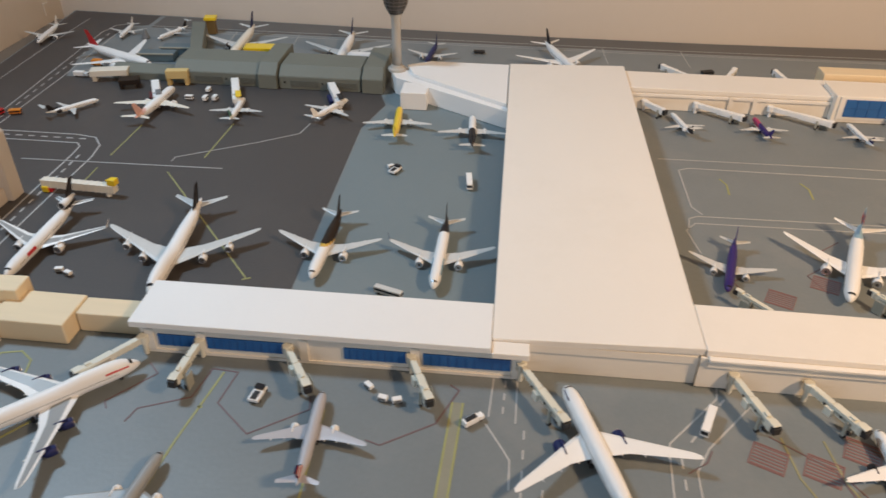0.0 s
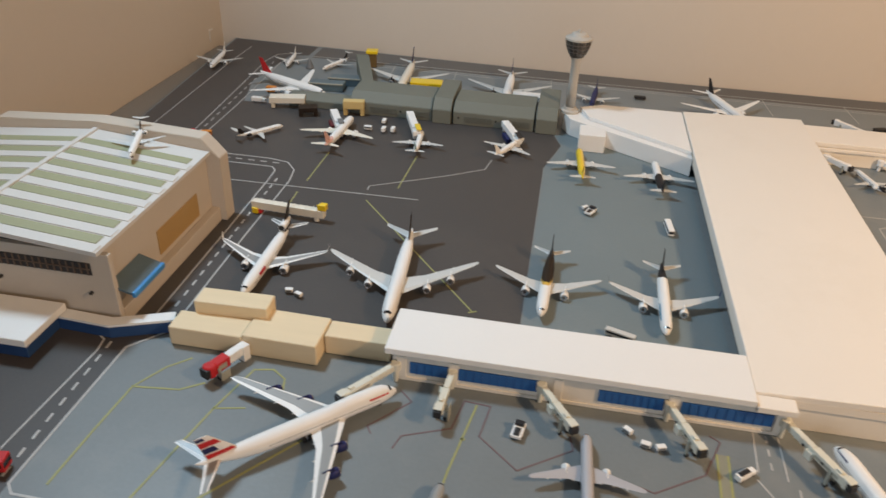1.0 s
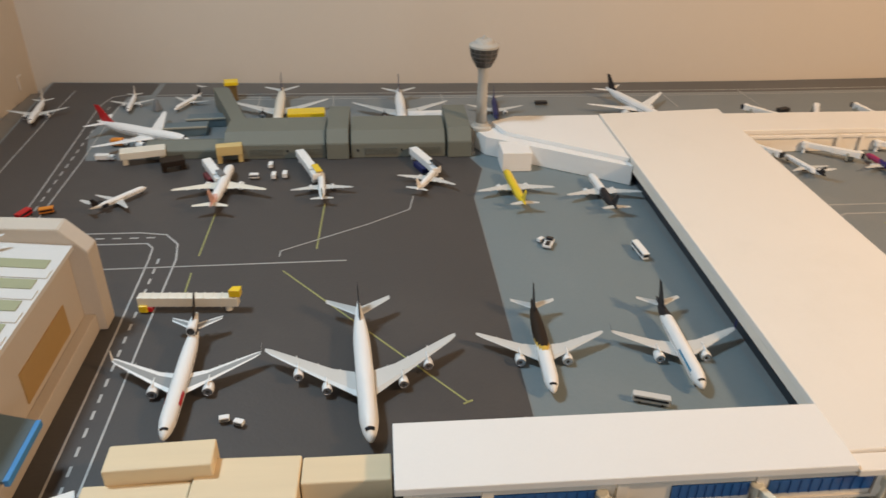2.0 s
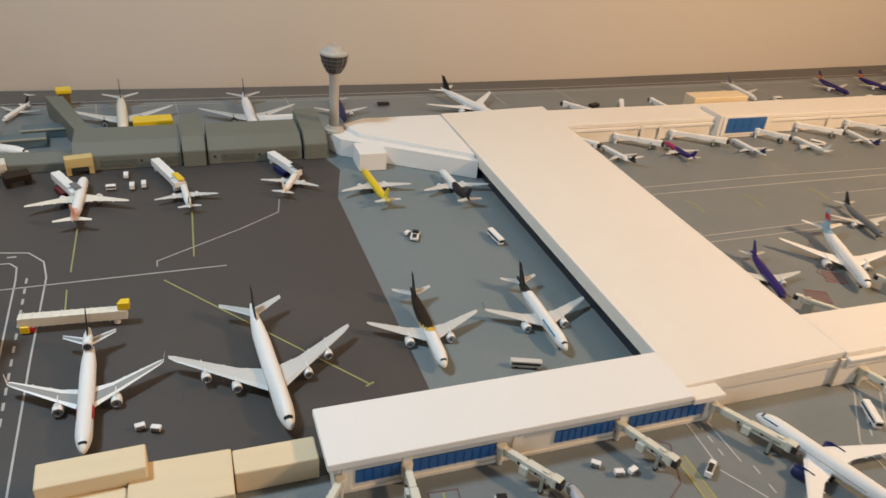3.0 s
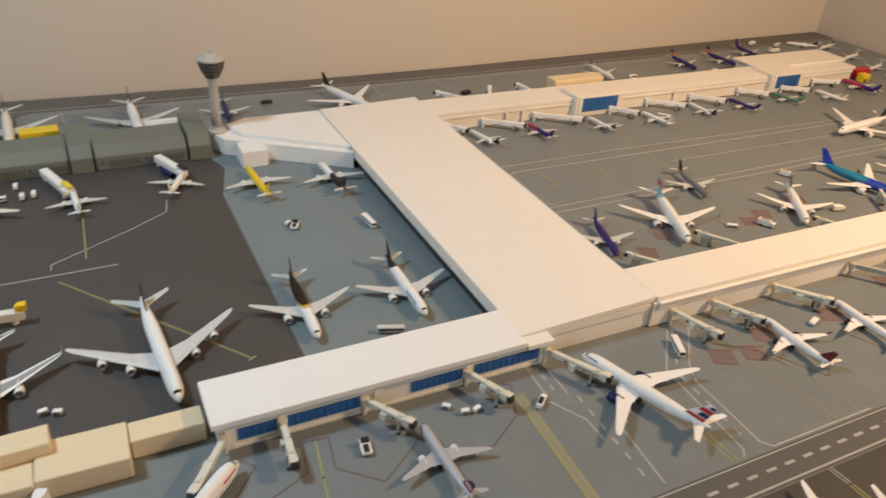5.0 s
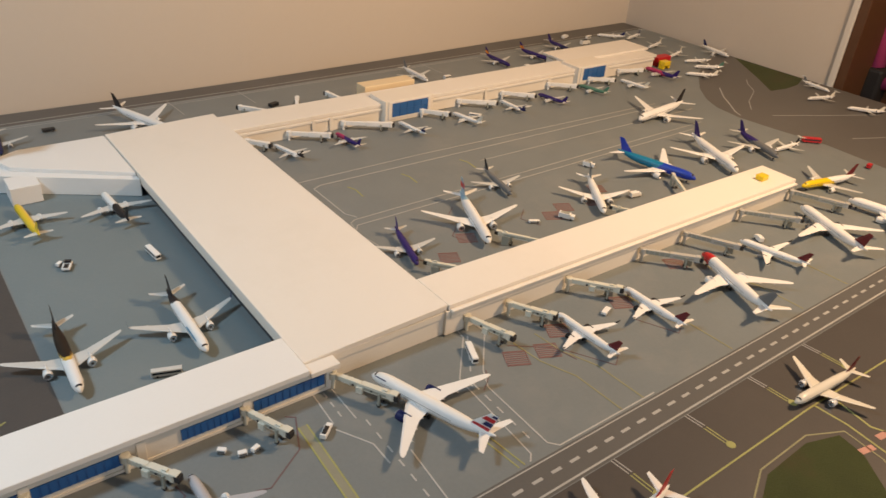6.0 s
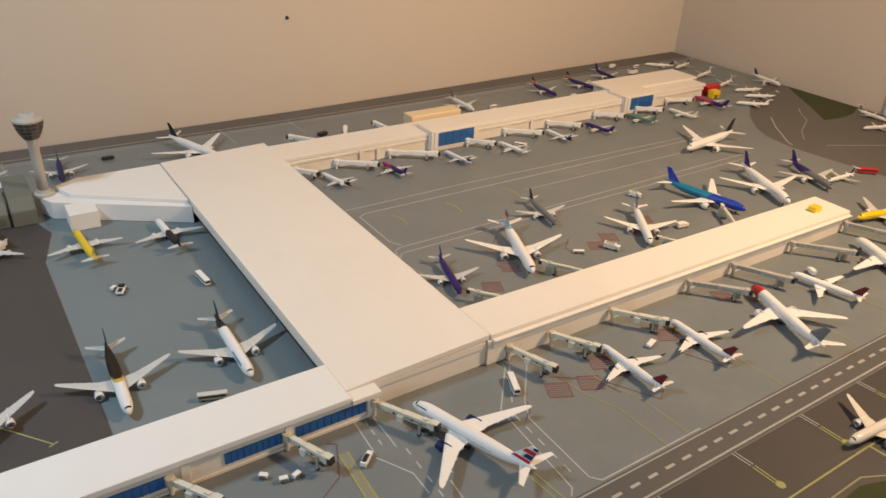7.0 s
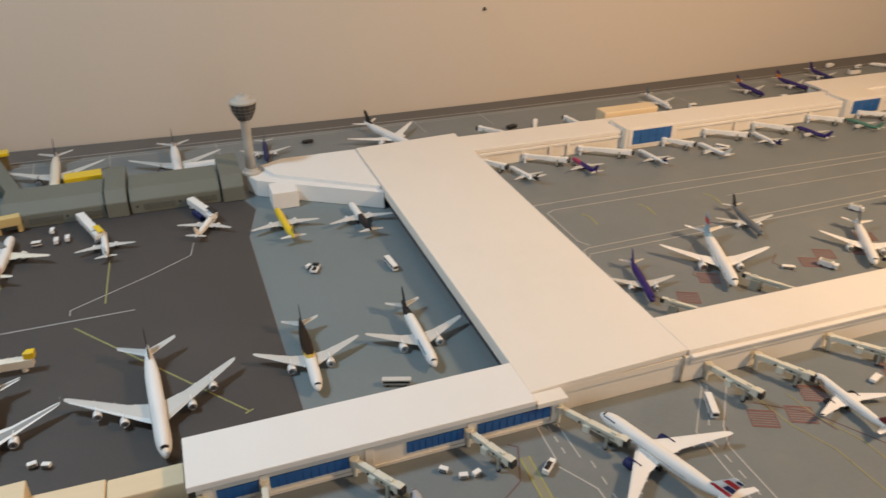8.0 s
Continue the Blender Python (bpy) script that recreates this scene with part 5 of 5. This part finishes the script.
W = PLANEWHITE
for row in (
    ("bus", -0.109, 0.087, -19, 0.030, 0.0065, 0.008, WINGGREY, "long silver-grey airport bus", "bus", False),
    ("bus", -0.045, 0.320, -84, 0.031, 0.0072, 0.009, W, "white airport bus with dark windows", "bus", False),
    ("bus", 0.173, -0.054, -113, 0.031, 0.0070, 0.009, W, "white airport bus near the gates", "bus", False),
    ("truck", -0.015, -0.071, 40, 0.019, 0.006, 0.006, W, "white stair truck with a dark stripe", "truck", True, BLACK),
    ("van", -0.486, 0.535, 0, 0.012, 0.006, 0.007, W, "small white van on the apron", "van", False),
    ("van", -0.461, 0.535, 90, 0.012, 0.006, 0.007, W, "small white van on the apron", "van", False),
    ("van", -0.447, 0.538, 90, 0.012, 0.006, 0.007, W, "small white van on the apron", "van", False),
    ("van", -0.469, 0.570, 90, 0.012, 0.006, 0.006, W, "small white van on the apron", "van", False),
    ("truck", -0.693, 0.605, 0, 0.024, 0.008, 0.008, W, "white box truck by the grey hall", "truck", True),
    ("truck", 0.669, 0.243, -60, 0.020, 0.008, 0.009, W, "white catering truck on the court apron", "truck", True, BRIDGEDARK),
    ("truck", 0.650, 0.124, -10, 0.020, 0.009, 0.008, W, "white catering truck on the court apron", "truck", True),
    ("truck", 0.498, 0.125, -60, 0.024, 0.009, 0.009, W, "white service truck beside a jet bridge", "truck", True, BRIDGEDARK),
    ("van", 0.446, 0.140, -30, 0.016, 0.006, 0.004, W, "flat white dolly on the apron", "van", False),
    ("truck", 1.155, 0.110, -40, 0.036, 0.010, 0.010, P["red"], "red fire truck by the taxiway", "fire truck", False),
    ("van", 1.135, -0.015, 10, 0.012, 0.008, 0.008, P["red"], "small red fire vehicle on the apron", "fire truck", False),
    ("truck", 1.25, 0.885, 20, 0.026, 0.009, 0.009, W, "small white truck on the apron", "truck", True),
    ("truck", 1.255, 0.815, 0, 0.030, 0.010, 0.012, W, "white truck with a dark cargo body", "truck", True, BLACK),
    ("van", 1.31, 0.855, 10, 0.018, 0.008, 0.008, W, "small white van on the apron", "van", False),
    ("van", 0.735, 0.735, 0, 0.016, 0.008, 0.009, W, "small white van behind the terminal", "van", False),
    ("van", 0.96, 0.72, 0, 0.014, 0.008, 0.009, W, "small white van behind the terminal", "van", False),
    ("van", 0.365, -0.075, 20, 0.016, 0.007, 0.004, W, "flat white dolly on the apron", "van", False),
    ("truck", 0.70, -0.068, 60, 0.016, 0.007, 0.008, W, "white service truck near a gate", "truck", True),
    ("truck", -0.736, 0.443, 70, 0.020, 0.008, 0.008, P["red"], "red fire truck on the road", "fire truck", False),
    ("van", -0.714, 0.452, 20, 0.016, 0.008, 0.007, P["orange"], "small orange vehicle on the road", "van", False),
    ("tanker", -0.588, -0.186, 10, 0.034, 0.012, 0.013, P["red"], "red tank truck on the road", "truck", False),
    ("truck", -0.688, 0.655, 0, 0.022, 0.010, 0.010, P["orange"], "orange truck below an aircraft", "truck", True),
    ("van", 0.325, 0.745, 20, 0.020, 0.010, 0.007, BLACK, "dark low vehicle behind the pier", "van", False),
    ("van", -0.06, 0.80, 0, 0.020, 0.008, 0.005, BLACK, "dark low vehicle on the back apron", "van", False),
    ("van", 0.645, 0.525, -50, 0.024, 0.007, 0.006, W, "white baggage loader at a gate", "van", False),
    ("van", 1.18, 0.645, 0, 0.02, 0.008, 0.008, W, "small white van on the apron", "van", False),
):
    vehicle(*row)


def pushback(x, y, rz, label):
    v = thing("tow_tractor", x, y, 0.0012, rz, label, "tow tractor", "ground vehicles")
    part("body", box(-0.009, 0.009, -0.0048, 0.0048, 0.0015, 0.0045, 0.0005), W, v)
    part("cab", box(0.003, 0.008, -0.004, 0.004, 0.0045, 0.0075, 0.0005), GLASSDARK, v)
    part("deck", box(-0.008, 0.001, -0.0025, 0.0025, 0.0044, 0.0052), BLACK, v)
    for sx in (-0.006, 0.006):
        for sy in (-1, 1):
            part("wheel", lathe([(sy * 0.0045 - 0.0008, 0.0015), (sy * 0.0045 + 0.0008, 0.0015)], 8, "y", (sx, 0, 0.0015)), BLACK, v)


pushback(-0.195, -0.062, 80, "white tow tractor with a dark deck")
pushback(-0.141, 0.343, 65, "white tow tractor with a dark deck")


def cart(x, y, rz, colour=W, label="small white baggage cart"):
    v = thing("baggage_cart", x, y, 0.0012, rz, label, "baggage cart", "baggage carts")
    v.scale = (0.8, 0.8, 0.8)
    part("body", box(-0.005, 0.005, -0.003, 0.003, 0.0014, 0.0062, 0.0006), colour, v)
    part("curtain", box(-0.004, 0.004, -0.0032, 0.0032, 0.0022, 0.0050), P["slate"], v)
    for sx in (-0.0035, 0.0035):
        for sy in (-0.0026, 0.0026):
            part("wheel", lathe([(sy - 0.0006, 0.0010), (sy + 0.0006, 0.0010)], 8, "y", (sx, 0, 0.0010)), BLACK, v)


for c in ((-0.105, -0.042, -40), (-0.091, -0.055, -12), (-0.079, -0.056, 20), (-0.449, 0.088, 10), (-0.437, 0.083, -20), (-0.507, 0.052, 80), (-0.190, 0.068, 10), (-0.217, 0.069, 20), (-0.208, 0.066, 0), (-0.148, 0.352, 40), (-0.590, 0.195, 70), (-0.592, 0.170, 60)):
    cart(*c)

# platforms and tanks on the far apron
def low_platform(x, y, rz, l, w, h, material, label):
    v = thing("loading_platform", x, y, 0.0012, rz, label, "platform model")
    part("deck", box(-l / 2, l / 2, -w / 2, w / 2, h * 0.45, h, 0.0008), material, v)
    for sx in (-0.4, 0.4):
        part("support", box(sx * l - 0.003, sx * l + 0.003, -w * 0.4, w * 0.4, 0, h * 0.45), material, v)


low_platform(-0.434, 0.735, 5, 0.056, 0.026, 0.018, P["yellow"], "bright yellow loading platform on supports")
low_platform(-0.250, 0.722, 3, 0.060, 0.024, 0.016, W, "white loading platform on two supports")
low_platform(-0.640, 0.598, 14, 0.058, 0.020, 0.018, P["cream"], "cream loading platform on two supports")
low_platform(1.300, 0.600, 0, 0.050, 0.022, 0.022, P["red"], "red loading hall model on supports")
low_platform(1.285, 0.575, 0, 0.024, 0.018, 0.018, P["yellow"], "yellow loading hall model on supports")
low_platform(-0.525, 0.592, 10, 0.034, 0.014, 0.024, P["tan"], "tan loading platform on two supports")
low_platform(-0.596, 0.572, 20, 0.030, 0.020, 0.014, P["brown"], "dark brown loading stand on two supports")
for tx, ty in ((-0.605, 0.70), (-0.58, 0.735)):
    tank = thing("glass_hall", tx, ty, 0.0004, 5, "low teal-grey glazed hall model", "building model")
    part("body", box(-0.03, 0.03, -0.014, 0.014, 0, 0.012, 0.0008), TEALGREY, tank)
    part("roof_frame", box(-0.031, 0.031, -0.015, -0.012, 0.0121, 0.014), BRIDGEDARK, tank)
tagged(part("grey_cone", lathe([(0.0012, 0.008), (0.016, 0.003), (0.018, 0.001)], 14, "z", (-0.672, 0.80, 0)), P["slate"]), "small dark grey cone-shaped shelter", "shelter model")

# ---- wall and doorway details ----
outlet = tagged(part("wall_outlet", box(NEAR, NEAR + 0.003, 0.890, 0.905, 0.004, 0.028, 0.001), WALLPAINT), "small beige wall outlet plate", "outlet")
tagged(part("wall_hook", lathe([(0.906, 0.0015), (0.910, 0.0028), (0.916, 0.0042)], 10, "y", (0.333, 0, 0.193)), BLACK), "small dark hook on the wall", "hook")
door = tagged(part("door_1", box(1.72, 1.78, -0.75, 0.36, FLOOR, 1.30, 0.004), DOORWOOD), "dark brown wooden door standing open", "door", kind="structure")
rack = thing("exercise_frame", 1.705, 0.266, FLOOR, 0, "pink foam-covered exercise frame with black joints", "exercise frame")
def tube(a, b, r, n=16):
    a, b = Vector(a), Vector(b)
    q = (b - a).to_track_quat("Z", "Y").to_matrix().to_4x4()
    bm = lathe([(0, r), ((b - a).length, r)], n)
    bmesh.ops.transform(bm, matrix=Matrix.Translation(a) @ q, verts=bm.verts)
    return bm


part("post", tube((0, 0, 0), (0, 0, 0.72), 0.016), BLACK, rack)
part("joint", box(-0.03, 0.03, -0.035, 0.035, 0.70, 0.80, 0.008), BLACK, rack, "black plastic joint")
part("foam_sleeve", tube((0, 0, 0.80), (0.0, 0.085, 1.6), 0.021), PINK, rack, "pink foam sleeve", True)
part("foam_sleeve", tube((0.0, -0.03, 0.765), (0.02, -0.45, 0.90), 0.017), PINK, rack, "pink foam sleeve", True)
